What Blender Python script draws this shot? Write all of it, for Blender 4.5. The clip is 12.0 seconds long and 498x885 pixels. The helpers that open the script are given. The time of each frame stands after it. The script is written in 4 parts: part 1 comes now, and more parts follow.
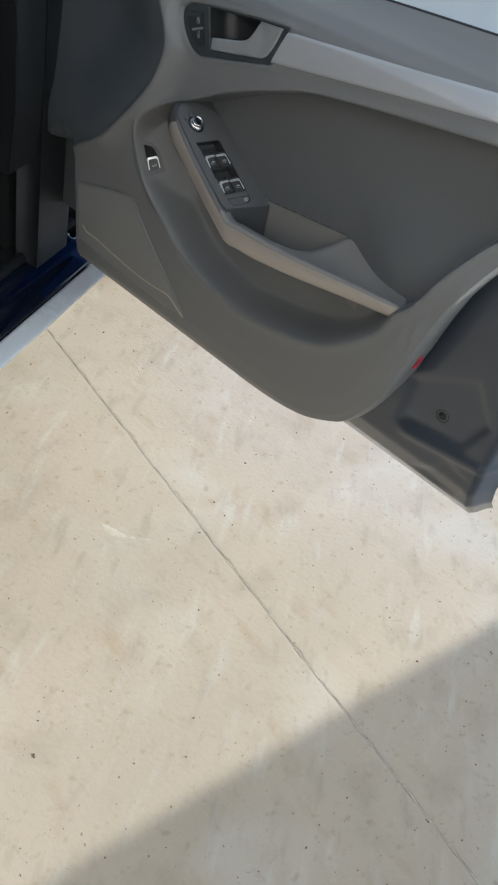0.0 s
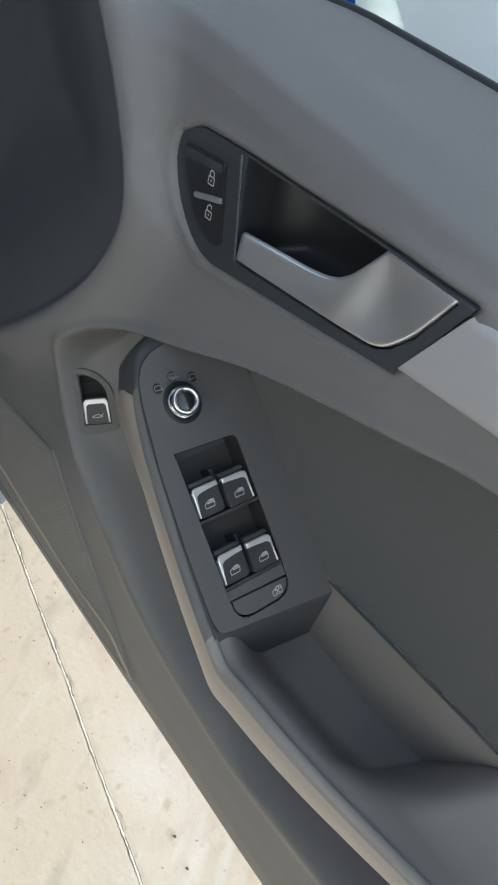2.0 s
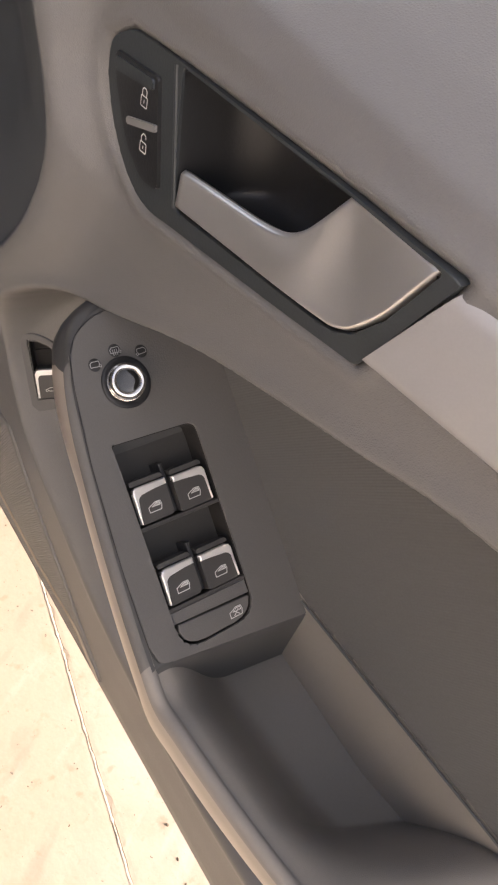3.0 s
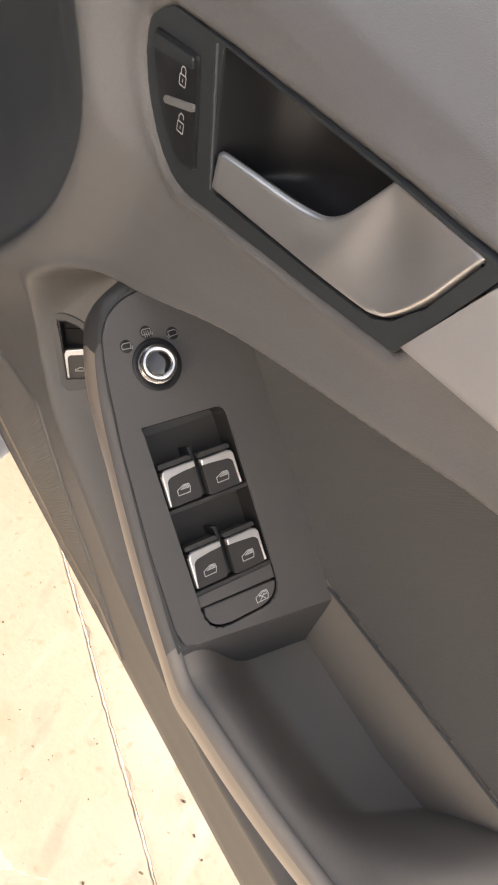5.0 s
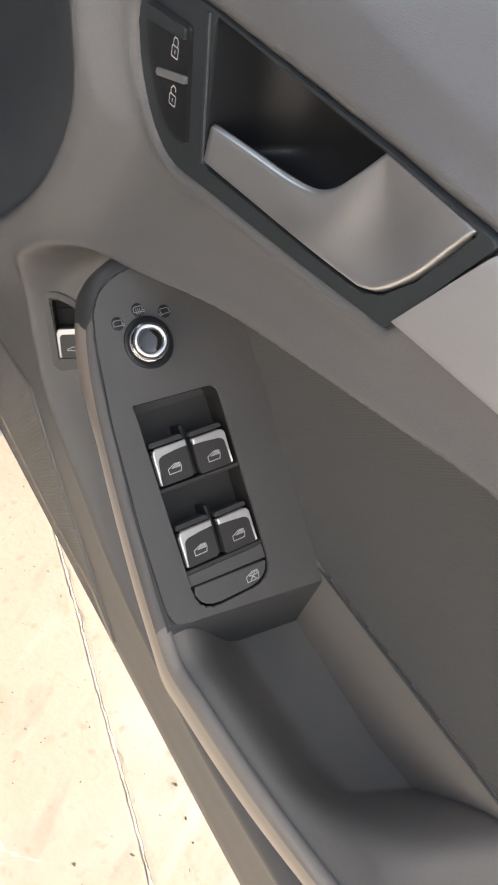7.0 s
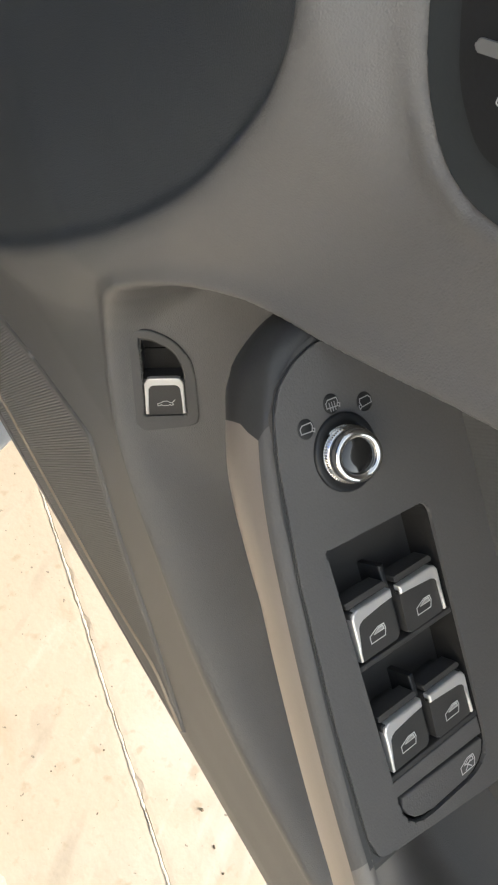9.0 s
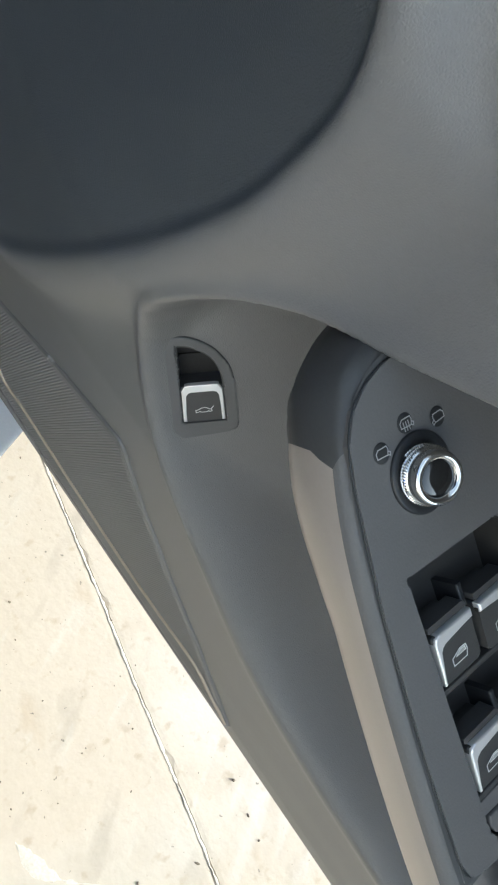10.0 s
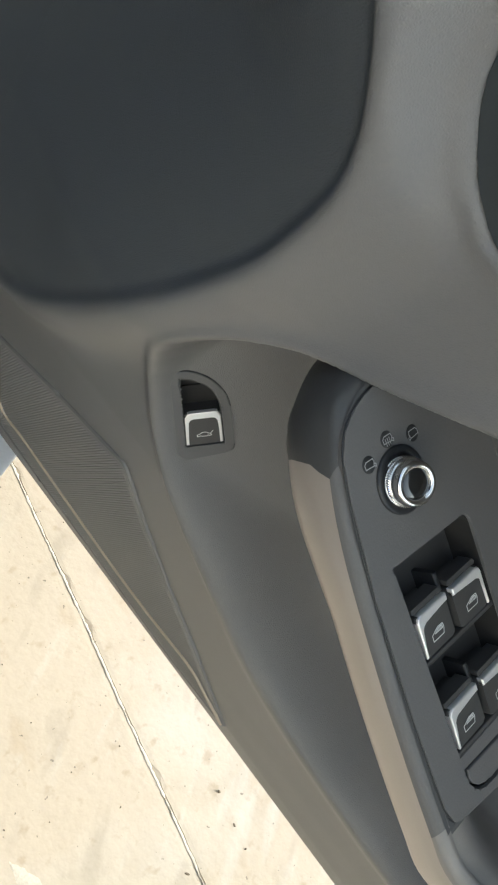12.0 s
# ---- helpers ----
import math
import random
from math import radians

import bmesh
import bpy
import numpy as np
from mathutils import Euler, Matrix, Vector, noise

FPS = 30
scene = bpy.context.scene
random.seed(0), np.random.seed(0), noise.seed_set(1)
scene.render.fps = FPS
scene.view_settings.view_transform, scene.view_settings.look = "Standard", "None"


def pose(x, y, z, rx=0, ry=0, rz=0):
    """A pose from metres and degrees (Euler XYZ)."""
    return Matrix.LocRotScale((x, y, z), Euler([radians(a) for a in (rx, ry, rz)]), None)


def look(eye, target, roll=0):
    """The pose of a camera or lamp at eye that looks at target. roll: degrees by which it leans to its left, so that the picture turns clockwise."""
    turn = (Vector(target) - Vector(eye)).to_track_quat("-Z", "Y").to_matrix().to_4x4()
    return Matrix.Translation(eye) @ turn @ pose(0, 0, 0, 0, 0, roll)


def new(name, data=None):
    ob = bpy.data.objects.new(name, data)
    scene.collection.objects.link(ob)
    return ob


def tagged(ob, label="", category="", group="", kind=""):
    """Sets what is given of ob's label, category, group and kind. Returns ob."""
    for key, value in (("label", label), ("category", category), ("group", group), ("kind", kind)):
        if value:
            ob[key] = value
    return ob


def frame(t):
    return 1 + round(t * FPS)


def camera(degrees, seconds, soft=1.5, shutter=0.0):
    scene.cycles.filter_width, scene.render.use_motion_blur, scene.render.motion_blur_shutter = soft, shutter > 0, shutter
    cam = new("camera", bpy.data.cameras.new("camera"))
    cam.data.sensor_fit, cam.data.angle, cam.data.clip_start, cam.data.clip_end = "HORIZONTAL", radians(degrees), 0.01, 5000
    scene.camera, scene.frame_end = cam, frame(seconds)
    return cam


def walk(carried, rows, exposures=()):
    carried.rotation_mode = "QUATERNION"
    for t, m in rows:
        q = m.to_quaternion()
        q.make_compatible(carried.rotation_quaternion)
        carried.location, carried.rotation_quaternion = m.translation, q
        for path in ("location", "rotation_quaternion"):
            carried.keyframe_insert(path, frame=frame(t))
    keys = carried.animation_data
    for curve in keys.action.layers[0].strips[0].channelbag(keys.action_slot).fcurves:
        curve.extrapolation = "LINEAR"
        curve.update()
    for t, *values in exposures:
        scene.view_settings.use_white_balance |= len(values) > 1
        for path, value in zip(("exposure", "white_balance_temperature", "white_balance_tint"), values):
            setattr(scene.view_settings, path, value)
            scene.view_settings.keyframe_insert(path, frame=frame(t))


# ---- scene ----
cam = camera(34.7, 12.0, 2.2)
PATH = [
    (0, (0.041, -0.035, 1.288), (-0.794, 1.242, -0.005), 15.7),
    (0.2, (-0.043, 0.046, 1.307), (-0.874, 1.341, 0.029), 15.7),
    (0.5, (-0.156, 0.215, 1.286), (-0.982, 1.521, 0.016), 17.0),
    (1, (-0.322, 0.461, 1.245), (-1.184, 1.725, -0.044), 20.3),
    (1.5, (-0.483, 0.549, 1.215), (-1.328, 1.766, -0.129), 21.8),
    (2, (-0.562, 0.605, 1.183), (-1.369, 1.781, -0.219), 23.3),
    (2.5, (-0.587, 0.679, 1.156), (-1.377, 1.8, -0.3), 24.2),
    (3, (-0.585, 0.7, 1.144), (-1.382, 1.752, -0.359), 23.6),
    (3.5, (-0.581, 0.697, 1.144), (-1.39, 1.704, -0.384), 22.7),
    (5.5, (-0.591, 0.698, 1.142), (-1.378, 1.694, -0.403), 24.0),
    (6, (-0.587, 0.698, 1.142), (-1.373, 1.692, -0.405), 24.0),
    (6.5, (-0.586, 0.701, 1.142), (-1.367, 1.694, -0.409), 23.9),
    (7, (-0.585, 0.699, 1.139), (-1.349, 1.694, -0.419), 25.0),
    (7.5, (-0.587, 0.678, 1.109), (-1.291, 1.67, -0.478), 28.2),
    (7.7, (-0.605, 0.661, 1.101), (-1.285, 1.659, -0.494), 29.4),
    (9.3, (-0.783, 0.732, 1.021), (-1.316, 1.745, -0.619), 32.4),
    (9.5, (-0.797, 0.741, 1.007), (-1.315, 1.728, -0.653), 32.4),
    (10, (-0.789, 0.71, 1.038), (-1.235, 1.716, -0.632), 32.5),
    (10.5, (-0.781, 0.682, 1.059), (-1.18, 1.744, -0.588), 32.2),
    (11, (-0.783, 0.669, 1.066), (-1.188, 1.756, -0.564), 32.1),
    (11.5, (-0.79, 0.667, 1.069), (-1.207, 1.765, -0.55), 32.2),
    (12, (-0.787, 0.67, 1.073), (-1.219, 1.775, -0.537), 32.8),
]

EXPOSURES = [(0, 1.2, 5550, 1), (0.9, 1.22, 5250, 0), (1.4, 1.42, 4880, -4), (1.8, 1.48, 5150, -2), (2.4, 1.70, 6200, 9), (3.3, 2.04, 6950, 18), (5.3, 2.04, 6750, 12), (7.7, 1.98, 6150, 8), (9.3, 1.80, 6250, 4), (9.5, 1.74, 6250, 4), (10.0, 1.88, 5400, -1), (10.4, 1.88, 5450, -1), (12, 1.80, 5850, -1)]
walk(cam, [(t, look(eye, target, roll)) for t, eye, target, roll in PATH], EXPOSURES)

# ---- light ----
SUN_EL, SUN_AZ = 24.0, 40.0
world = bpy.data.worlds.new("world")
scene.world = world
world.use_nodes = True
wn = world.node_tree.nodes
sky = wn.new("ShaderNodeTexSky")
sky.sky_type, sky.sun_disc = "NISHITA", False
sky.dust_density, sky.ozone_density = 4.0, 0.6
sky.sun_elevation, sky.sun_rotation = radians(SUN_EL), radians(90 - SUN_AZ)
wn["Background"].inputs["Strength"].default_value = 0.14
haze = wn.new("ShaderNodeHueSaturation")
haze.inputs["Saturation"].default_value = 0.38
world.node_tree.links.new(sky.outputs["Color"], haze.inputs["Color"])
world.node_tree.links.new(haze.outputs["Color"], wn["Background"].inputs["Color"])
sun = new("sun", bpy.data.lights.new("sun", "SUN"))
sun.data.energy, sun.data.angle, sun.data.color = 2.9, radians(0.5), (1.0, 0.87, 0.73)
sun_way = Vector((math.cos(radians(SUN_EL)) * math.cos(radians(SUN_AZ)), math.cos(radians(SUN_EL)) * math.sin(radians(SUN_AZ)), math.sin(radians(SUN_EL))))
sun.matrix_world = look(sun_way * 30, (0, 0, 0))

# ---- materials ----


def material(name, colour, rough=0.6, metal=0.0, grain=0.0, grain_scale=400.0, mottle=0.0, mottle_scale=8.0, bump=0.0, coat=0.0, spec=0.5):
    """A principled material; colour and roughness vary at a fine and a coarse scale, with a fine relief."""
    mat = bpy.data.materials.new(name)
    mat.use_nodes = True
    nt = mat.node_tree
    bsdf = nt.nodes["Principled BSDF"]
    bsdf.inputs["Roughness"].default_value = rough
    bsdf.inputs["Metallic"].default_value = metal
    bsdf.inputs["Coat Weight"].default_value = coat
    bsdf.inputs["Specular IOR Level"].default_value = spec
    bsdf.inputs["Base Color"].default_value = (*colour, 1)
    co = nt.nodes.new("ShaderNodeTexCoord")
    fine = nt.nodes.new("ShaderNodeTexNoise")
    fine.inputs["Scale"].default_value, fine.inputs["Detail"].default_value = grain_scale, 3
    coarse = nt.nodes.new("ShaderNodeTexNoise")
    coarse.inputs["Scale"].default_value, coarse.inputs["Detail"].default_value = mottle_scale, 4
    for tex in (fine, coarse):
        nt.links.new(co.outputs["Object"], tex.inputs["Vector"])
    add = nt.nodes.new("ShaderNodeMath")
    add.operation = "MULTIPLY_ADD"
    add.inputs[1].default_value, add.inputs[2].default_value = grain * 2, 1 - grain - mottle
    nt.links.new(fine.outputs["Fac"], add.inputs[0])
    add2 = nt.nodes.new("ShaderNodeMath")
    add2.operation = "MULTIPLY_ADD"
    add2.inputs[1].default_value = mottle * 2
    nt.links.new(coarse.outputs["Fac"], add2.inputs[0])
    nt.links.new(add.outputs[0], add2.inputs[2])
    mix = nt.nodes.new("ShaderNodeVectorMath")
    mix.operation = "SCALE"
    mix.inputs[0].default_value = colour
    nt.links.new(add2.outputs[0], mix.inputs["Scale"])
    nt.links.new(mix.outputs["Vector"], bsdf.inputs["Base Color"])
    rr = nt.nodes.new("ShaderNodeMath")
    rr.operation = "MULTIPLY_ADD"
    rr.inputs[1].default_value, rr.inputs[2].default_value = 0.16, rough - 0.08
    nt.links.new(coarse.outputs["Fac"], rr.inputs[0])
    nt.links.new(rr.outputs[0], bsdf.inputs["Roughness"])
    if bump:
        b = nt.nodes.new("ShaderNodeBump")
        b.inputs["Strength"].default_value, b.inputs["Distance"].default_value = bump, 0.001
        nt.links.new(fine.outputs["Fac"], b.inputs["Height"])
        nt.links.new(b.outputs["Normal"], bsdf.inputs["Normal"])
    return mat


def leather_material(name, colour, cell=1000.0, bump=0.28, rough=0.46):
    """Grained soft-touch plastic: small cells pressed into the surface."""
    mat = material(name, colour, rough, 0, 0.05, 600, 0.06, 6)
    nt = mat.node_tree
    co = nt.nodes["Texture Coordinate"]
    vor = nt.nodes.new("ShaderNodeTexVoronoi")
    vor.feature = "DISTANCE_TO_EDGE"
    vor.inputs["Scale"].default_value = cell
    nt.links.new(co.outputs["Object"], vor.inputs["Vector"])
    b = nt.nodes.new("ShaderNodeBump")
    b.inputs["Strength"].default_value, b.inputs["Distance"].default_value = bump, 0.0009
    nt.links.new(vor.outputs["Distance"], b.inputs["Height"])
    nt.links.new(b.outputs["Normal"], nt.nodes["Principled BSDF"].inputs["Normal"])
    return mat


def ribbed_material(name, colour, angle, pitch, bump, cross=0.0):
    """Woven rib: fine parallel lines along angle (degrees from the door's length) in the door's plane."""
    mat = material(name, colour, 0.75, 0, 0.08, 900, 0.08, 5, spec=0.3)
    nt = mat.node_tree
    co = nt.nodes["Texture Coordinate"]
    m = nt.nodes.new("ShaderNodeMapping")
    m.inputs["Rotation"].default_value = (0, radians(angle), 0)
    nt.links.new(co.outputs["Object"], m.inputs["Vector"])
    wav = nt.nodes.new("ShaderNodeTexWave")
    wav.bands_direction = "Z"
    wav.inputs["Scale"].default_value = 2 * math.pi / 20 / pitch
    wav.inputs["Distortion"].default_value = 0.08
    wav.inputs["Detail Scale"].default_value = 0.4
    nt.links.new(m.outputs["Vector"], wav.inputs["Vector"])
    b = nt.nodes.new("ShaderNodeBump")
    b.inputs["Strength"].default_value, b.inputs["Distance"].default_value = bump, 0.001
    nt.links.new(wav.outputs["Fac"], b.inputs["Height"])
    nt.links.new(b.outputs["Normal"], nt.nodes["Principled BSDF"].inputs["Normal"])
    return mat


M_TRIM = leather_material("soft_trim", (0.157, 0.154, 0.151))
# trim takes a second, darker colour inside the front hollow
_nt = M_TRIM.node_tree
_old = _nt.nodes["Principled BSDF"].inputs["Base Color"].links[0].from_socket
_mix, _att = _nt.nodes.new("ShaderNodeMix"), _nt.nodes.new("ShaderNodeAttribute")
_att.attribute_name, _mix.data_type = "cover", "RGBA"
_mix.inputs["B"].default_value = (0.072, 0.078, 0.084, 1)
_nt.links.new(_att.outputs["Fac"], _mix.inputs["Factor"])
_nt.links.new(_old, _mix.inputs["A"])
_nt.links.new(_mix.outputs["Result"], _nt.nodes["Principled BSDF"].inputs["Base Color"])
M_DARKTONE = material("dark_tone", (0.072, 0.078, 0.084), 0.5, 0, 0.05, 600, 0.06, 6)
M_LOWER = leather_material("hard_trim", (0.157, 0.154, 0.151), 1300, 0.2)
M_CLOTH = ribbed_material("ribbed_cloth", (0.110, 0.110, 0.110), 53, 0.0015, 0.18)
M_GRILLE = material("grille_plastic", (0.200, 0.196, 0.190), 0.5, 0, 0.05, 900, 0.05, 6)
M_DARK = material("dark_bezel", (0.040, 0.046, 0.050), 0.45, 0, 0.05, 700, 0.08, 10, 0.1)
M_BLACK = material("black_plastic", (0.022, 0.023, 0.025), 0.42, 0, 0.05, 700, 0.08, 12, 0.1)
M_PAD = leather_material("armrest_pad", (0.215, 0.201, 0.186), 1300, 0.10, 0.42)
# lighter beige carries the warm light bounced up from the floor
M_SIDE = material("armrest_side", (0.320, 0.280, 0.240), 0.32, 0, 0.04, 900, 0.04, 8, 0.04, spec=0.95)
# shade on the armrest's front end, put into a darker colour
M_NOSESHADE = material("armrest_shaded_nose", (0.060, 0.060, 0.060), 0.5, 0, 0.05, 700, 0.06, 10, 0.08)
# beige stands for light caught along the grille crease
M_CREASE = material("beige_edge", (0.42, 0.35, 0.27), 0.4, 0, 0.05, 700, 0.05, 10)
M_CUPSHADE = material("cup_wall_shade", (0.070, 0.070, 0.070), 0.6, 0, 0.05, 700, 0.06, 8, 0.1)
M_PACK = material("switch_plastic", (0.128, 0.124, 0.120), 0.58, 0, 0.08, 1200, 0.05, 10, 0.15, spec=0.3)
M_DARKRECESS = material("dark_recess", (0.030, 0.029, 0.028), 0.8, 0, 0.05, 1200, 0.05, 10, 0.1, spec=0.15)
M_SWITCH = material("switch_cap", (0.06, 0.058, 0.056), 0.45, 0, 0.05, 1200, 0.05, 10, 0.1)
M_CHROME = material("chrome", (0.80, 0.78, 0.75), 0.12, 1.0)
M_EDGE = material("bright_satin_edge", (0.92, 0.90, 0.88), 0.34, 0.55)
M_SATIN = material("satin_metal", (0.80, 0.79, 0.78), 0.35, 0.85, 0.03, 1500, 0.04, 20, 0.05)
M_INLAY = material("brushed_inlay", (0.38, 0.38, 0.385), 0.50, 0.30, 0.04, 900, 0.03, 8, 0.05)
M_WHITE = material("white_print", (0.75, 0.75, 0.73), 0.5)
M_LED = material("indicator_bar", (0.20, 0.20, 0.20), 0.3)
M_RED = material("red_lens", (0.38, 0.025, 0.05), 0.2, coat=0.5)
# one body blue in three tones: sunlit, shaded sill, shaded hazy door
M_PAINT = material("blue_paint", (0.008, 0.11, 0.55), 0.38, 0.0, 0.03, 900, 0.02, 5, coat=0.15, spec=0.3)
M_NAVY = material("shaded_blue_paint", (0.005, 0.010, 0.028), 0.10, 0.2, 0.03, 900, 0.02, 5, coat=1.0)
M_DOORPAINT = material("shaded_door_paint", (0.045, 0.055, 0.075), 0.35, 0.2, 0.03, 900, 0.04, 6, coat=0.6)
# plain white stands for the glare on the polished aluminium
M_SILL = material("sill_glare_white", (0.95, 0.95, 0.94), 0.26, 0.0, 0.05, 500, 0.06, 10)
M_RUBBER = material("rubber_seal", (0.01, 0.01, 0.011), 0.6, 0, 0.05, 500, 0.1, 20)
M_HOUSE = leather_material("switch_housing", (0.105, 0.104, 0.103), 1300, 0.10)
M_MIRRORCAP = material("lamp_housing", (0.095, 0.11, 0.10), 0.45, 0.0, 0.02, 300, 0.05, 6, coat=0.6)
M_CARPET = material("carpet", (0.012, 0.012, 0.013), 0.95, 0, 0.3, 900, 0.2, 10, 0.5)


def wall_material():
    return material("painted_wall", (0.66, 0.69, 0.68), 0.40, 0, 0.02, 60, 0.22, 1.1, 0.05)


def concrete_material():
    mat = material("concrete", (0.390, 0.325, 0.250), 0.8, 0, 0.06, 260, 0.10, 3.0)
    nt = mat.node_tree
    bsdf = nt.nodes["Principled BSDF"]
    co = nt.nodes["Texture Coordinate"]
    base = bsdf.inputs["Base Color"].links[0].from_socket

    def layer(colour, scale, lo, hi, strength, below, stretch=(1, 1, 1), detail=5, turn=0.0, shift=0.0):
        mp = nt.nodes.new("ShaderNodeMapping")
        mp.inputs["Scale"].default_value = stretch
        mp.inputs["Location"].default_value = (shift, shift * 0.7, 0)
        sp = nt.nodes.new("ShaderNodeMapping")
        sp.inputs["Rotation"].default_value = (0, 0, radians(turn))
        nt.links.new(co.outputs["Object"], sp.inputs["Vector"])
        nt.links.new(sp.outputs["Vector"], mp.inputs["Vector"])
        n = nt.nodes.new("ShaderNodeTexNoise")
        n.inputs["Scale"].default_value, n.inputs["Detail"].default_value = scale, detail
        nt.links.new(mp.outputs["Vector"], n.inputs["Vector"])
        r = nt.nodes.new("ShaderNodeMapRange")
        r.inputs["From Min"].default_value, r.inputs["From Max"].default_value, r.inputs["To Max"].default_value = lo, hi, strength
        nt.links.new(n.outputs["Fac"], r.inputs["Value"])
        mx = nt.nodes.new("ShaderNodeMix")
        mx.data_type = "RGBA"
        nt.links.new(r.outputs["Result"], mx.inputs["Factor"])
        nt.links.new(below, mx.inputs["A"])
        mx.inputs["B"].default_value = (*colour, 1)
        return mx.outputs["Result"]

    c = layer((0.27, 0.225, 0.165), 9.0, 0.54, 0.72, 0.45, base, detail=9)
    c = layer((0.46, 0.43, 0.38), 3.2, 0.52, 0.68, 0.55, c, (1, 0.7, 1), 9, 20, 3.0)
    c = layer((0.24, 0.205, 0.16), 30.0, 0.57, 0.72, 0.40, c, (1, 0.28, 1), 7, -33, 5.0)
    c = layer((0.47, 0.445, 0.40), 26.0, 0.58, 0.72, 0.45, c, (1, 0.22, 1), 7, -30, 8.0)
    c = layer((0.30, 0.255, 0.195), 2.6, 0.50, 0.72, 0.50, c, (1.0, 0.3, 1), 9)
    c = layer((0.29, 0.205, 0.115), 11.0, 0.61, 0.76, 0.50, c, (0.55, 1.2, 1), 10, 12, 1.7)
    c = layer((0.25, 0.19, 0.12), 55.0, 0.60, 0.72, 0.45, c, (1, 0.8, 1), 6)
    c = layer((0.11, 0.09, 0.07), 130.0, 0.70, 0.75, 0.8, c, (1, 1, 1), 2)
    nt.links.new(c, bsdf.inputs["Base Color"])
    n = nt.nodes.new("ShaderNodeTexNoise")
    n.inputs["Scale"].default_value, n.inputs["Detail"].default_value = 90, 6
    nt.links.new(co.outputs["Object"], n.inputs["Vector"])
    b = nt.nodes.new("ShaderNodeBump")
    b.inputs["Strength"].default_value, b.inputs["Distance"].default_value = 0.25, 0.004
    nt.links.new(n.outputs["Fac"], b.inputs["Height"])
    nt.links.new(b.outputs["Normal"], bsdf.inputs["Normal"])
    return mat


M_CONCRETE = concrete_material()
M_WALL = wall_material()

# ---- geometry helpers ----


def thing(name, label, category, at=(0, 0, 0)):
    ob = new(name)
    ob.location = at
    return tagged(ob, label, category)


def mesh_part(name, verts, faces, mat, parent=None, label="", smooth=True):
    me = bpy.data.meshes.new(name)
    me.from_pydata([tuple(v) for v in verts], [], faces)
    me.materials.append(mat)
    if smooth:
        me.polygons.foreach_set("use_smooth", [True] * len(me.polygons))
    me.update()
    ob = new(name, me)
    if parent:
        bpy.context.view_layer.update()
        ob.parent = parent
        ob.matrix_parent_inverse = parent.matrix_world.inverted()
    if label:
        tagged(ob, label)
    return ob


def part(name, bm, mat, parent=None, label="", smooth=False):
    bmesh.ops.recalc_face_normals(bm, faces=bm.faces)
    me = bpy.data.meshes.new(name)
    bm.to_mesh(me)
    bm.free()
    me.materials.append(mat)
    if smooth:
        me.polygons.foreach_set("use_smooth", [True] * len(me.polygons))
    ob = new(name, me)
    if parent:
        bpy.context.view_layer.update()
        ob.parent = parent
        ob.matrix_parent_inverse = parent.matrix_world.inverted()
    if label:
        tagged(ob, label)
    return ob


def grid_faces(nu, nv, closed_u=False):
    out = []
    for a in range(nu if closed_u else nu - 1):
        b = (a + 1) % nu
        for k in range(nv - 1):
            out.append((a * nv + k, b * nv + k, b * nv + k + 1, a * nv + k + 1))
    return out


def curve_points(points, n, closed=False):
    """Catmull-Rom through the points, n samples evenly spaced along it."""
    p = np.array(points, float)
    ext = np.vstack([p[-1:], p, p[:2]]) if closed else np.vstack([2 * p[0] - p[1], p, 2 * p[-1] - p[-2]])
    fine = []
    for k in range(1, len(ext) - 2):
        a, b, c, d = ext[k - 1:k + 3]
        for t in np.linspace(0, 1, 16, endpoint=False):
            fine.append(0.5 * (2 * b + (c - a) * t + (2 * a - 5 * b + 4 * c - d) * t * t + (3 * b - a - 3 * c + d) * t ** 3))
    fine.append(p[0] if closed else p[-1])
    fine = np.array(fine)
    s = np.r_[0, np.cumsum(np.linalg.norm(np.diff(fine, axis=0), axis=1))]
    want = np.linspace(0, s[-1], n + 1)[:-1] if closed else np.linspace(0, s[-1], n)
    return np.stack([np.interp(want, s, fine[:, k]) for k in range(p.shape[1])], 1)


def signed_distance(X, Z, poly):
    """Distance to a closed outline, negative inside."""
    poly = np.array(poly, float)
    d2 = np.full(X.shape, 1e9)
    inside = np.zeros(X.shape, bool)
    for (ax, az), (bx, bz) in zip(poly, np.roll(poly, -1, 0)):
        ex, ez = bx - ax, bz - az
        t = np.clip(((X - ax) * ex + (Z - az) * ez) / (ex * ex + ez * ez + 1e-12), 0, 1)
        d2 = np.minimum(d2, (X - ax - t * ex) ** 2 + (Z - az - t * ez) ** 2)
        cross = (az > Z) != (bz > Z)
        with np.errstate(divide="ignore", invalid="ignore"):
            xx = ax + (Z - az) * ex / (ez if ez else 1e-12)
        inside ^= cross & (X < xx)
    return np.sqrt(d2) * np.where(inside, -1, 1)


def smooth(a, b, x):
    t = np.clip((x - a) / (b - a), 0, 1)
    return t * t * (3 - 2 * t)


def basis(origin, u, v):
    """Matrix whose x, y axes are u and v (made square) and whose z axis is their normal."""
    u = Vector(u).normalized()
    n = u.cross(Vector(v)).normalized()
    v = n.cross(u)
    m = Matrix((u, v, n)).transposed().to_4x4()
    m.translation = origin
    return m


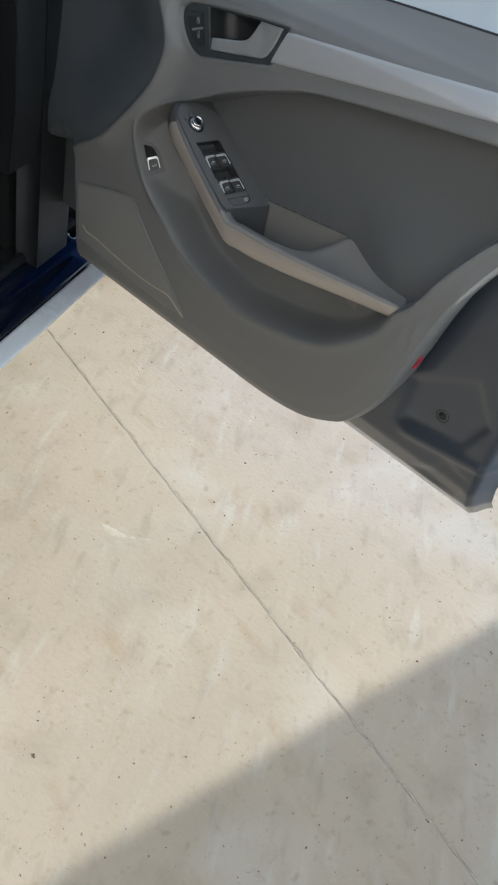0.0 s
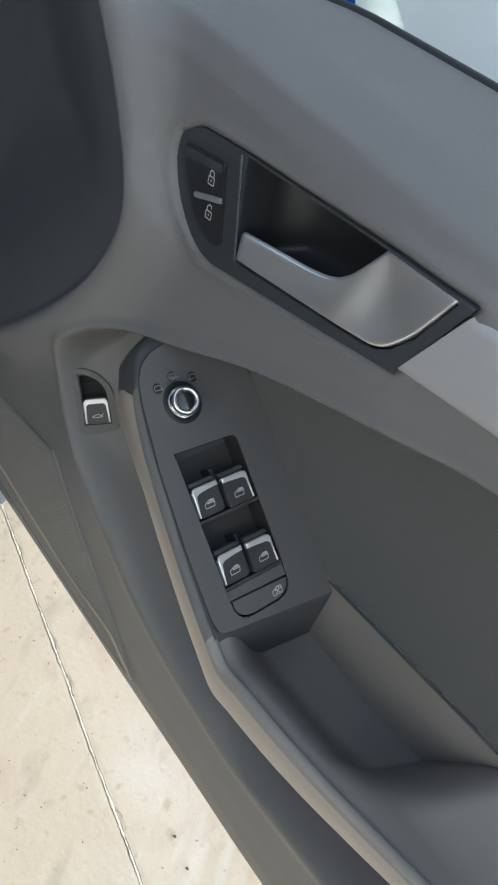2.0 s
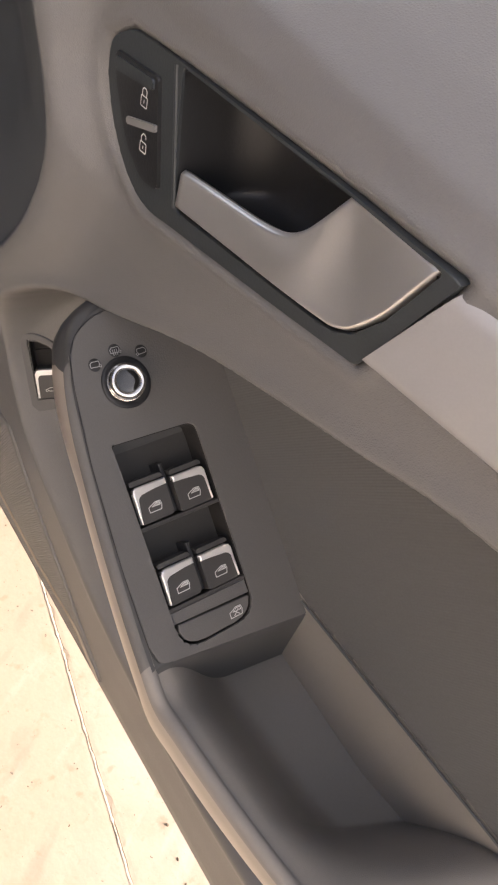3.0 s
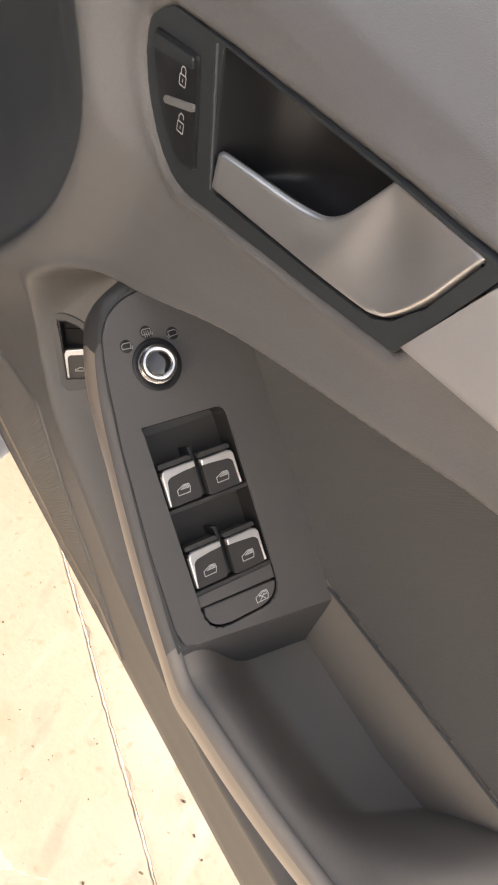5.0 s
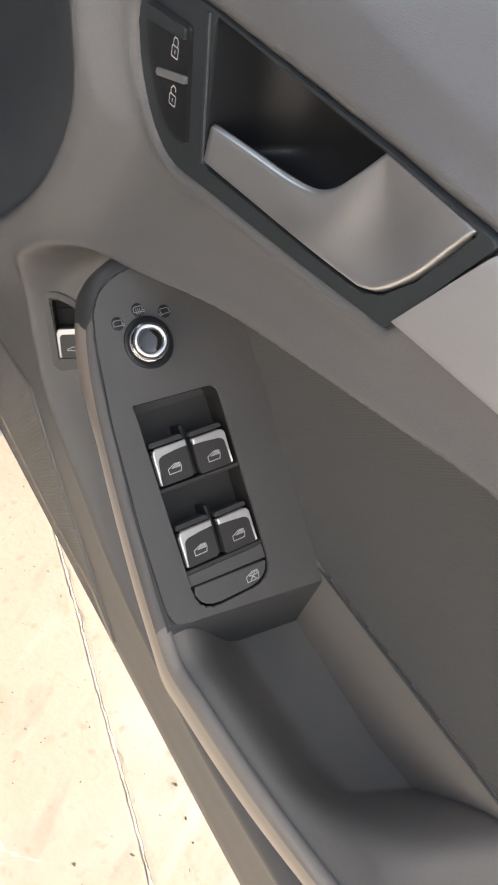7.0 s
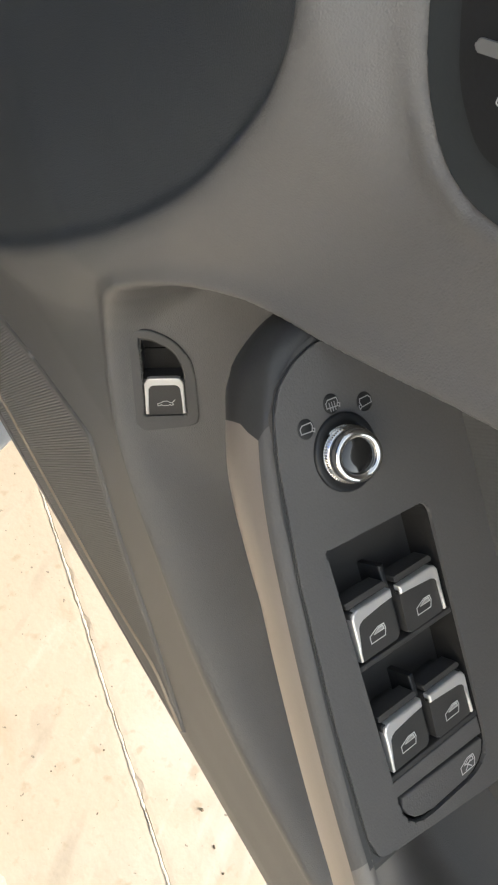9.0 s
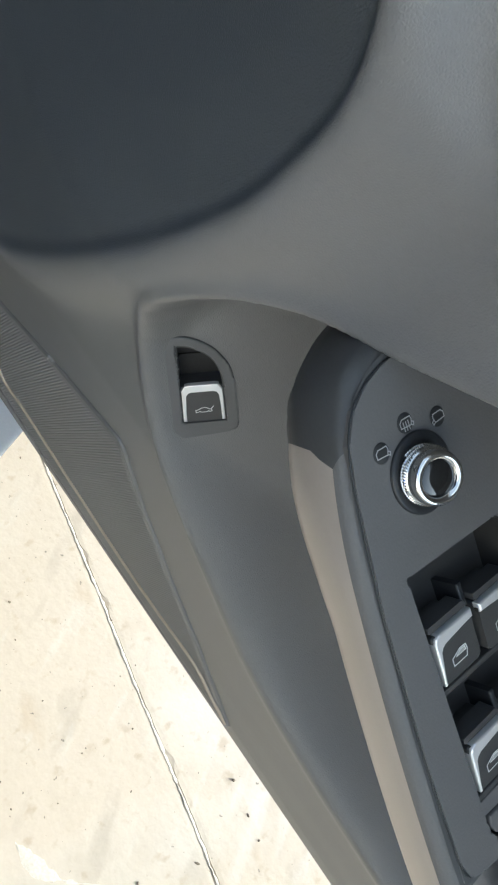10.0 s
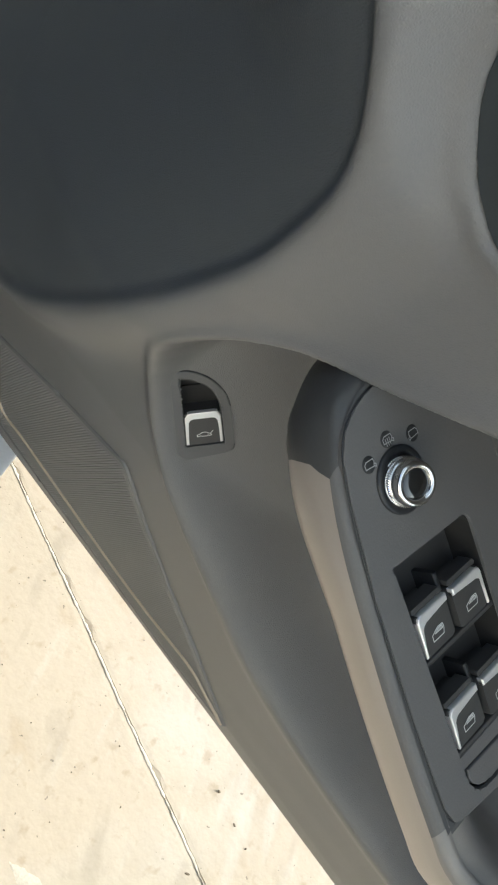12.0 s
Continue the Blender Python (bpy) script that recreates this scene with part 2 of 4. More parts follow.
def slab(outline, m, low, high, bevel=0.0, segments=2):
    """A plate with that outline in m's plane, from low to high along its normal, its upper rim rounded."""
    bm = bmesh.new()
    base = [bm.verts.new(m @ Vector((a, b, low))) for a, b in outline]
    top = [bm.verts.new(m @ Vector((a, b, high))) for a, b in outline]
    n = len(outline)
    bm.faces.new(base[::-1])
    upper = bm.faces.new(top)
    for k in range(n):
        bm.faces.new((base[k], base[(k + 1) % n], top[(k + 1) % n], top[k]))
    if bevel:
        bmesh.ops.bevel(bm, geom=list(upper.edges), offset=bevel, segments=segments, profile=0.5, affect="EDGES")
    return bm


def ring_plate(outer, hole, m, low, high, bevel=0.0):
    """A plate between two outlines of the same count."""
    bm = bmesh.new()
    n = len(outer)
    rows = []
    for pts, h in ((outer, low), (outer, high), (hole, high), (hole, low)):
        rows.append([bm.verts.new(m @ Vector((a, b, h))) for a, b in pts])
    for i in range(4):
        r, q = rows[i], rows[(i + 1) % 4]
        for k in range(n):
            bm.faces.new((r[k], r[(k + 1) % n], q[(k + 1) % n], q[k]))
    if bevel:
        bm.edges.ensure_lookup_table()
        top = set(rows[1]) | set(rows[2])
        rim = [e for e in bm.edges if (e.verts[0] in rows[1] and e.verts[1] in rows[1]) or (e.verts[0] in rows[2] and e.verts[1] in rows[2])]
        bmesh.ops.bevel(bm, geom=rim, offset=bevel, segments=2, profile=0.5, affect="EDGES")
    return bm


def polar(outline, centre, n):
    """Resamples an outline at even angles round a centre inside it."""
    pts = np.array(outline, float)
    out = []
    for k in range(n):
        a = 2 * math.pi * k / n
        d = np.array((math.cos(a), math.sin(a)))
        best = 0
        for p, q in zip(pts, np.roll(pts, -1, 0)):
            e = q - p
            den = d[0] * e[1] - d[1] * e[0]
            if abs(den) < 1e-12:
                continue
            w = p - np.array(centre)
            s = (w[0] * e[1] - w[1] * e[0]) / den
            t = (w[0] * d[1] - w[1] * d[0]) / den
            if s > 0 and -1e-9 <= t <= 1 + 1e-9:
                best = max(best, s)
        out.append(tuple(np.array(centre) + d * best))
    return out


def rounded(outline, radius, steps=5):
    """Rounds an outline's corners; radius may be one number or one for each corner."""
    n = len(outline)
    radii = radius if isinstance(radius, (list, tuple)) else [radius] * n
    out = []
    for k in range(n):
        p, a, b = (Vector(outline[i % n]) for i in (k, k - 1, k + 1))
        r = radii[k]
        da, db = (a - p), (b - p)
        r = min(r, da.length * 0.45, db.length * 0.45)
        s, e = p + da.normalized() * r, p + db.normalized() * r
        if r < 1e-5:
            out.append(tuple(p))
            continue
        for i in range(steps + 1):
            t = i / steps
            q = s * (1 - t) ** 2 + p * 2 * t * (1 - t) + e * t * t
            out.append((q.x, q.y))
    return out


def strokes(lines, width, m, height, thick=0.0002):
    """Printed lines: flat ribbons of that width along polylines in m's plane."""
    bm = bmesh.new()
    for line in lines:
        closed = line[0] == line[-1]
        pts = [Vector(p) for p in (line[:-1] if closed else line)]
        n = len(pts)
        left, right = [], []
        for k in range(n):
            a = pts[k - 1] if (closed or k > 0) else pts[k]
            b = pts[(k + 1) % n] if (closed or k < n - 1) else pts[k]
            t1 = (pts[k] - a).normalized() if (pts[k] - a).length else (b - pts[k]).normalized()
            t2 = (b - pts[k]).normalized() if (b - pts[k]).length else t1
            nn = Vector((-(t1 + t2).y, (t1 + t2).x))
            nn = nn.normalized() if nn.length > 1e-9 else Vector((-t1.y, t1.x))
            w = width / 2 / max(0.5, abs(nn.dot(Vector((-t1.y, t1.x)))))
            left.append(bm.verts.new(m @ Vector((*(pts[k] + nn * w), height + thick))))
            right.append(bm.verts.new(m @ Vector((*(pts[k] - nn * w), height + thick))))
        for k in range(n if closed else n - 1):
            j = (k + 1) % n
            bm.faces.new((left[k], right[k], right[j], left[j]))
    return bm


def lathe(profile, m, n=48, ripple=None):
    """Turns (radius, height) rows round m's normal; ripple: rows that are knurled, and by how much."""
    verts = []
    for a in range(n):
        ang = 2 * math.pi * a / n
        for k, (r, h) in enumerate(profile):
            rr = r * (1 + (ripple[1] if a % 2 else 0)) if ripple and k in ripple[0] else r
            verts.append(m @ Vector((rr * math.cos(ang), rr * math.sin(ang), h)))
    return verts, grid_faces(n, len(profile), True)


# ---- the open door's trim as one moulded surface: depth over the door's length x and height z ----
LIP = [(-0.919, 0.787), (-0.9215, 0.763), (-0.908, 0.730), (-0.877, 0.692), (-0.840, 0.660), (-0.792, 0.624), (-0.742, 0.604), (-0.690, 0.594), (-0.635, 0.590), (-0.535, 0.608), (-0.479, 0.631), (-0.435, 0.663), (-0.396, 0.705), (-0.377, 0.750)]
BAND = [(-0.200, 1.008), (-0.300, 0.998), (-0.500, 0.972), (-0.620, 0.952), (-0.666, 0.937), (-0.706, 0.922), (-0.766, 0.896), (-0.830, 0.861), (-0.864, 0.845), (-0.884, 0.832), (-0.900, 0.817), (-0.912, 0.802)]
RECESS = list(map(tuple, np.vstack([curve_points(LIP, 60), curve_points([(-0.377, 0.750), (-0.358, 0.775), (-0.325, 0.850), (-0.270, 0.930), (-0.208, 0.995)], 20), curve_points(BAND, 50)])))
RIDGE = [(-1.120, 0.662), (-1.050, 0.708), (-1.012, 0.731), (-0.983, 0.757), (-0.943, 0.803), (-0.917, 0.838), (-0.897, 0.872), (-0.887, 0.900), (-0.882, 0.920), (-0.883, 0.938), (-0.890, 0.957), (-0.900, 0.975), (-0.917, 1.000), (-0.955, 1.040), (-1.00, 1.10), (-1.03, 1.20)]
HOLLOW = list(map(tuple, np.vstack([curve_points(RIDGE, 60), [(-1.03, 1.6), (-1.7, 1.6), (-1.7, 0.36)]])))
BEZEL = [(-0.869, 0.984), (-0.8695, 0.974), (-0.866, 0.963), (-0.854, 0.946), (-0.838, 0.9345), (-0.823, 0.932), (-0.803, 0.9375), (-0.741, 0.953), (-0.692, 0.966), (-0.6735, 1.0185), (-0.723, 1.0135), (-0.819, 1.001), (-0.855, 0.995)]
GRILLE = [(-1.075, 0.622), (-0.991, 0.648), (-0.924, 0.664), (-0.902, 0.634), (-0.861, 0.589), (-0.816, 0.547), (-0.768, 0.497), (-0.83, 0.490), (-1.000, 0.497), (-1.075, 0.505)]


def belt_height(x):
    return np.interp(x, [-1.30, -1.09, -1.00, -0.96, -0.925, -0.885, -0.825, -0.55, -0.16], [1.42, 1.40, 1.26, 1.15, 1.075, 1.058, 1.066, 1.081, 1.100])


TRIM_EDGE = curve_points([(-1.3, 0.45), (-1.1, 0.45), (-0.94, 0.45), (-0.82, 0.45), (-0.73, 0.45), (-0.66, 0.45), (-0.6, 0.45), (-0.54, 0.454), (-0.48, 0.467), (-0.425, 0.495), (-0.4, 0.517), (-0.377, 0.553), (-0.362, 0.584), (-0.352, 0.61), (-0.345, 0.642), (-0.338, 0.67), (-0.328, 0.718), (-0.316, 0.765), (-0.308, 0.79), (-0.28, 0.858), (-0.235, 0.94), (-0.2, 0.99), (-0.165, 1.04)], 400)


def trim_bottom(x):
    return np.interp(x, TRIM_EDGE[:, 0], TRIM_EDGE[:, 1])


def outer_depth(X, Z):
    """Depth of the proud moulding, before hollows are pressed into it."""
    y = np.interp(Z, [0.440, 0.455, 0.475, 0.52, 0.56, 0.70, 0.80, 0.85, 0.90, 0.97, 1.00, 1.02, 1.035, 1.05, 1.07, 1.10], [0.892, 0.890, 0.888, 0.886, 0.883, 0.869, 0.868, 0.875, 0.879, 0.8795, 0.8795, 0.881, 0.887, 0.905, 0.936, 0.975])
    y = y + 0.05 * np.maximum(0, X + 0.69) * smooth(0.80, 0.95, Z)
    lean = (trim_bottom(X + 0.004) - trim_bottom(X - 0.004)) / 0.008
    y = y + np.interp((Z - trim_bottom(X)) / np.sqrt(1 + lean * lean), [0, 0.004, 0.02, 0.05, 0.09], [0.026, 0.013, 0.0055, 0.0012, 0])
    return y


TG = basis((-0.9015, 0.8866, 0.7392), (0.487, 0.02, -0.873), (0.455, 0.80, 0.40))
tb = rounded([(-0.0300, -0.0140), (-0.0300, -0.0040), (-0.0240, 0.0070), (-0.0120, 0.0150), (0.0230, 0.0165), (0.0260, -0.0145)], [0.003, 0.006, 0.010, 0.008, 0.004, 0.002])
tgh = rounded([(-0.0255, -0.0098), (-0.0250, -0.0040), (-0.0190, 0.0060), (-0.0080, 0.0105), (0.0170, 0.0110), (0.0170, -0.0100)], [0.001, 0.003, 0.006, 0.006, 0.001, 0.001])
TGXZ = [((TG @ Vector((a, b, 0))).x, (TG @ Vector((a, b, 0))).z) for a, b in tgh]


def back_wall(X, Z):
    """Depth of the recess floor: it comes forward low down behind the pull cup."""
    return 0.934 - 0.030 * smooth(-0.535, -0.41, X) * smooth(0.90, 0.78, Z)


def seam_height(x):
    """Lower edge of the cloth: it runs along the pull cup and drops behind it."""
    return 0.762 + 0.117 * (x + 0.674) - 0.045 * smooth(-0.524, -0.480, x)


def trim_depth(X, Z, bezel=True):
    y = outer_depth(X, Z)
    d = signed_distance(X, Z, HOLLOW)
    near_bezel = smooth(0.0, 0.020, signed_distance(X, Z, BEZEL))
    y = y - 0.020 * np.exp(-(np.maximum(d, 0) / 0.024) ** 2) * smooth(0.66, 0.74, Z) * (0.25 + 0.75 * near_bezel)
    r = signed_distance(X, Z, RECESS)
    front_wall = 0.8723 + 1.19 * (X + 0.9245) + 0.64 * (Z - 0.762)
    floor_y = -0.006 * np.log(np.exp(-np.minimum(front_wall, 1.2) / 0.006) + np.exp(-back_wall(X, Z) / 0.006))
    floor_y = 0.004 * np.log(np.exp(floor_y / 0.004) + np.exp((y + 0.002) / 0.004))
    w = smooth(0.0, 1.0, (0.0025 - r) / np.maximum(np.interp(X, [-0.90, -0.83], [0.0055, 0.030]) * smooth(0.79, 0.72, Z), 0.0055))
    y = y * (1 - w) + floor_y * w
    y = y - 0.0034 * np.exp(-((r - 0.0050) / 0.0042) ** 2) * smooth(-0.80, -0.88, X) - 0.002 * np.exp(-((r - 0.006) / 0.007) ** 2) * smooth(-0.88, -0.80, X)
    y = y + 0.007 * smooth(0.0005, -0.006, d) + 0.047 * smooth(-0.004, -0.16, d)
    if bezel:
        bd = signed_distance(X, Z, BEZEL)
        y = y - 0.0012 * np.exp(-((bd - 0.0042) / 0.0030) ** 2)
        y = y + 0.0020 * smooth(0.0022, -0.0008, bd)
        y = np.where(bd < -0.0012, y + 0.05, y)
    return y


car = thing("car", "blue car with an open front door trimmed in dark grey", "car", (-1.05, 0.95, 0.0))

xs = np.concatenate([np.linspace(-1.085, -0.80, 200), np.linspace(-0.7975, -0.560, 100), np.linspace(-0.559, -0.432, 100), np.linspace(-0.430, -0.302, 180), np.linspace(-0.300, -0.168, 80)])
ts = np.linspace(0, 1, 400)
X = np.repeat(xs[:, None], len(ts), 1)
Z = trim_bottom(X) + ts[None] * (belt_height(X) - trim_bottom(X))
Y = trim_depth(X, Z)
calm = (signed_distance(X, Z, BEZEL) > 0.006) & (signed_distance(X, Z, TGXZ) > 0.006)
for _ in range(3):
    soft_y = Y.copy()
    soft_y[1:-1, 1:-1] = (4 * Y[1:-1, 1:-1] + Y[:-2, 1:-1] + Y[2:, 1:-1] + Y[1:-1, :-2] + Y[1:-1, 2:]) / 8
    Y = np.where(calm, soft_y, Y)
verts = np.stack([X, Y, Z], -1).reshape(-1, 3)
faces = np.array(grid_faces(len(xs), len(ts)))
cx, cz = X.reshape(-1)[faces].mean(1), Z.reshape(-1)[faces].mean(1)
in_recess = signed_distance(cx, cz, RECESS) < -0.004
cloth = in_recess & (cz > seam_height(cx)) & (cx > -0.835)
switch_hole = signed_distance(cx - 0.0010, cz, TGXZ) < 0.0005
lining = in_recess & ~cloth & (cx > -0.69) & (cx < -0.46) & (cz > 0.69)


def split_part(name, mask, mat, label):
    keep = faces[mask]
    used, back = np.unique(keep, return_inverse=True)
    return mesh_part(name, verts[used], [tuple(int(i) for i in f) for f in back.reshape(-1, 4)], mat, car, label)


trim_ob = split_part("trim_panel", ~cloth & ~lining & ~switch_hole, M_TRIM, "dark grey grained soft-touch moulded panel")
own = np.zeros(len(trim_ob.data.vertices) * 3)
trim_ob.data.vertices.foreach_get("co", own)
own = own.reshape(-1, 3)
tone = trim_ob.data.attributes.new("cover", "FLOAT", "POINT")
tone.data.foreach_set("value", smooth(0.0, -0.0035, signed_distance(own[:, 0], own[:, 2], HOLLOW)).astype(np.float32))
split_part("cloth_insert", cloth, M_CLOTH, "grey ribbed cloth insert")
split_part("pocket_lining", lining, M_PAD, "smooth grey back wall of the pull cup")

fx_ = np.linspace(-1.32, -1.0835, 40)
FX = np.repeat(fx_[:, None], 60, 1)
fl_ = 0.50 + 0.0 * FX
FZ = fl_ + np.linspace(0, 1, 60)[None] * (1.42 - fl_)
FY = np.maximum(trim_depth(FX, FZ) + 0.002, 0.955 * smooth(0.74, 0.70, FZ - 0.43 * (FX + 1.0835)))
mesh_part("front_cover", np.stack([FX, FY, FZ], -1).reshape(-1, 3), grid_faces(40, 60), M_DARKTONE, car, "dark front corner cover")

# turned-in rim of the trim, so that its lower and rear edges have thickness
rim_x = xs[xs > -1.08]
rim = []
for x in rim_x:
    z = float(trim_bottom(x))
    y = float(trim_depth(np.array([x]), np.array([z]))[0])
    for dy, dz in ((0, 0), (0.012, -0.003), (0.03, 0.004), (0.06, 0.02)):
        rim.append((x, y + dy, z + dz))
mesh_part("trim_edge", rim, grid_faces(len(rim_x), 4), M_LOWER, car)

# window seal along the belt line
seal = []
for x in np.linspace(-0.95, -0.168, 60):
    zb = float(belt_height(x))
    yb = float(trim_depth(np.array([x]), np.array([zb]))[0])
    for dy, dz in ((-0.0006, -0.0012), (0.0, 0.0012), (0.002, 0.0022), (0.004, 0.0018), (0.006, -0.01)):
        seal.append((x, yb + dy, zb + dz))
mesh_part("window_seal", seal, grid_faces(60, 5), M_RUBBER, car, "black rubber window seal")

# painted door shell behind the trim, with its outer skin
sx = np.linspace(-1.09, -0.172, 120)
st = np.linspace(0, 1, 110)
SX = np.repeat(sx[:, None], len(st), 1)
low = np.interp(SX, [-1.09, -0.40, -0.185, -0.172], [0.386, 0.386, 0.389, 0.395])
SZ = low + st[None] * (belt_height(SX) - 0.045 - low)
SY = np.interp(SZ, [0.385, 0.40, 0.43, 0.47, 0.55, 0.8, 1.1], [1.056, 1.04, 1.010, 0.990, 0.985, 0.980, 0.985])
press = signed_distance(SX, SZ, [(-0.36, 0.515), (-0.24, 0.535), (-0.215, 0.60), (-0.26, 0.66), (-0.36, 0.60)])
SY = SY + 0.008 * smooth(0.010, -0.012, press)
press2 = signed_distance(SX, SZ, [(-0.30, 0.44), (-0.215, 0.425), (-0.205, 0.49), (-0.25, 0.50)])
SY = SY + 0.005 * smooth(0.008, -0.010, press2)
SY = SY - 0.006 * np.exp(-((SZ - 0.50 - 0.16 * (SX + 0.35)) / 0.008) ** 2) * smooth(-0.36, -0.33, SX)
SY = SY + 0.05 * smooth(-0.195, -0.172, SX)
shell = np.stack([SX, SY, SZ], -1).reshape(-1, 3)
mesh_part("inner_panel", shell, grid_faces(len(sx), len(st)), M_DOORPAINT, car, "painted pressed metal, shade and haze in its slate blue")
skin = []
for x in sx[::4]:
    for z in np.linspace(0.388, float(belt_height(x)) - 0.115, 16):
        skin.append((x, 1.062 + 0.05 * math.sin(math.pi * (z - 0.388) / 0.7), z))
mesh_part("outer_skin", skin, grid_faces(len(sx[::4]), 16), M_PAINT, car, "glossy blue painted outer skin")

# ---- speaker grille ----
GANG = radians(61)
gu, gv = (math.cos(GANG), math.sin(GANG)), (-math.sin(GANG), math.cos(GANG))
pitch = 0.0018
gshape = rounded([tuple(p) for p in GRILLE], 0.006)
na, nb = 1500, 330
AA = np.repeat(np.linspace(-0.03, 0.35, na)[:, None], nb, 1)
BB = np.repeat(np.linspace(-0.12, 0.26, nb)[None], na, 0)
GX = -1.09 + BB * gu[0] + AA * math.sin(GANG)
GZ = 0.60 + BB * gu[1] - AA * math.cos(GANG)
GD = signed_distance(GX, GZ, gshape)
GY = trim_depth(GX, GZ) - 0.0003 - 0.0011 * smooth(0.0, -0.004, GD) + 0.00026 * np.cos(2 * math.pi * AA / pitch) * (1 + 0.45 * smooth(0.02, 0.10, AA) * np.cos(2 * math.pi * BB / 0.0036)) * smooth(-0.002, -0.006, GD)
gall = np.stack([GX, GY, GZ], -1).reshape(-1, 3)
gf = np.array(grid_faces(na, nb))
ok = (GD.reshape(-1)[gf].max(1) < 0.0)
used, back = np.unique(gf[ok], return_inverse=True)
mesh_part("speaker_grille", gall[used], [tuple(int(i) for i in f) for f in back.reshape(-1, 4)], M_GRILLE, car, "finely ribbed dark grey speaker grille")
gb = [(p[0], float(trim_depth(np.array([p[0]]), np.array([p[1]]))[0]) - 0.0005, p[1]) for p in curve_points(gshape, 160, True)]


def tube(points, radius, closed=False, sides=8):
    pts = [Vector(p) for p in points]
    n = len(pts)
    vs = []
    for k in range(n):
        a, b = pts[(k - 1) % n if closed else max(k - 1, 0)], pts[(k + 1) % n if closed else min(k + 1, n - 1)]
        t = (b - a).normalized()
        s = t.cross(Vector((0, 0, 1)) if abs(t.z) < 0.9 else Vector((1, 0, 0))).normalized()
        w = t.cross(s)
        for i in range(sides):
            ang = 2 * math.pi * i / sides
            vs.append(pts[k] + s * radius * math.cos(ang) + w * radius * math.sin(ang))
    fs = []
    for k in range(n if closed else n - 1):
        for i in range(sides):
            j = (i + 1) % sides
            fs.append((k * sides + i, ((k + 1) % n) * sides + i, ((k + 1) % n) * sides + j, k * sides + j))
    return vs, fs


mesh_part("grille_rim", *tube([(a, b + 0.0010, c) for a, b, c in gb], 0.0023, True), M_LOWER, car)
crease = [(x, float(trim_depth(np.array([x]), np.array([z]))[0]) - 0.0014, z) for x, z in curve_points([(-1.060, 0.540), (-1.050, 0.531), (-1.024, 0.531), (-0.958, 0.523), (-0.899, 0.518), (-0.854, 0.519), (-0.816, 0.522), (-0.790, 0.509), (-0.771, 0.499)], 70)]
mesh_part("grille_crease", *tube(crease, 0.0016), M_CREASE, car, "beige edge line along the grille")

# ---- armrest with pull cup ----
SLOPE = math.atan(0.642)
PACK = basis((-0.831, 0.0, 0.852), (math.cos(SLOPE), 0, -math.sin(SLOPE)), (0, 1, 0))


def pack_height(x):
    return 0.852 - 0.642 * (x + 0.831)


HOLE = rounded([(0.0573, 0.8562), (0.0590, 0.9060), (0.1695, 0.9045), (0.1700, 0.8560)], [0.001, 0.006, 0.014, 0.014])
ax_ = np.concatenate([np.linspace(-0.8425, -0.820, 24), np.linspace(-0.818, -0.690, 48), np.linspace(-0.6885, -0.6840, 10), np.linspace(-0.682, -0.602, 24), np.linspace(-0.600, -0.518, 60), np.linspace(-0.515, -0.345, 44)])
inner_y = np.interp(ax_, [-0.8425, -0.842, -0.839, -0.834, -0.826, -0.815, -0.80, -0.78, -0.74, -0.70, -0.66, -0.60, -0.545, -0.446, -0.384, -0.372, -0.34, -0.30], [0.890, 0.872, 0.860, 0.851, 0.8445, 0.840, 0.8370, 0.8345, 0.831, 0.829, 0.829, 0.834, 0.842, 0.858, 0.868, 0.872, 0.885, 0.93])


def arm_top(x, y, yi, x_true):
    """x: place along the armrest, with the cup's front wall square to it."""
    zp = pack_height(x_true)
    join = smooth(-0.690, -0.655, x)
    zl = zp * (1 - join) + (0.752 + 0.006 * smooth(-0.58, -0.38, x)) * join
    # pull cup: rounded pad edge, flat bottom, a creased ramp at its rear
    f = min(1.0, max(0.0, (y - yi - 0.016) / 0.052))
    depth = f * f * (3 - 2 * f)
    zc = zl * (1 - depth) + (0.703 + 0.010 * smooth(-0.60, -0.55, x)) * depth
    ramp = math.sin(0.5 * math.pi * min(1.0, max(0.0, (x + 0.562 + 0.5 * (0.93 - y)) / 0.050)))
    zr = zl + 0.029 * min(1.0, max(0.0, (y - 0.872) / 0.058)) ** 1.6 * (1 - min(1.0, max(0.0, (x + 0.535) / 0.165)))
    zc = zc * (1 - ramp) + zr * ramp - 0.0012
    w = smooth(-0.6875, -0.6850, x)
    z = zp * (1 - w) + zc * w
    if hole_distance(x_true, y) < 0.006:
        z = min(z, zp - 0.024)
    return z


def hole_distance(x, y):
    u = (x + 0.831) / math.cos(SLOPE)
    return max(0.0573 - u, u - 0.1642, 0.856 - y, y - 0.906)


averts = []
for x, yi in zip(ax_, inner_y):
    for y in np.linspace(0.950, yi + 0.0080, 60):
        shift = 0.13 * max(0, y - 0.847) * math.exp(-((x + 0.687) / 0.035) ** 2)
        averts.append((x + shift, y, float(arm_top(x, y, yi, x + shift))))
wall_1 = int(np.searchsorted(ax_, -0.68505))
mesh_part("armrest", averts[wall_1 * 60:], grid_faces(len(ax_) - wall_1, 60), M_PAD, car, "grey armrest top with moulded pull cup")
# darker colour holds the shade on the cup's front wall
mesh_part("switch_base", averts[:(wall_1 + 1) * 60], grid_faces(wall_1 + 1, 60), M_CUPSHADE, car, "base under the switches, shade put into its dark colour")

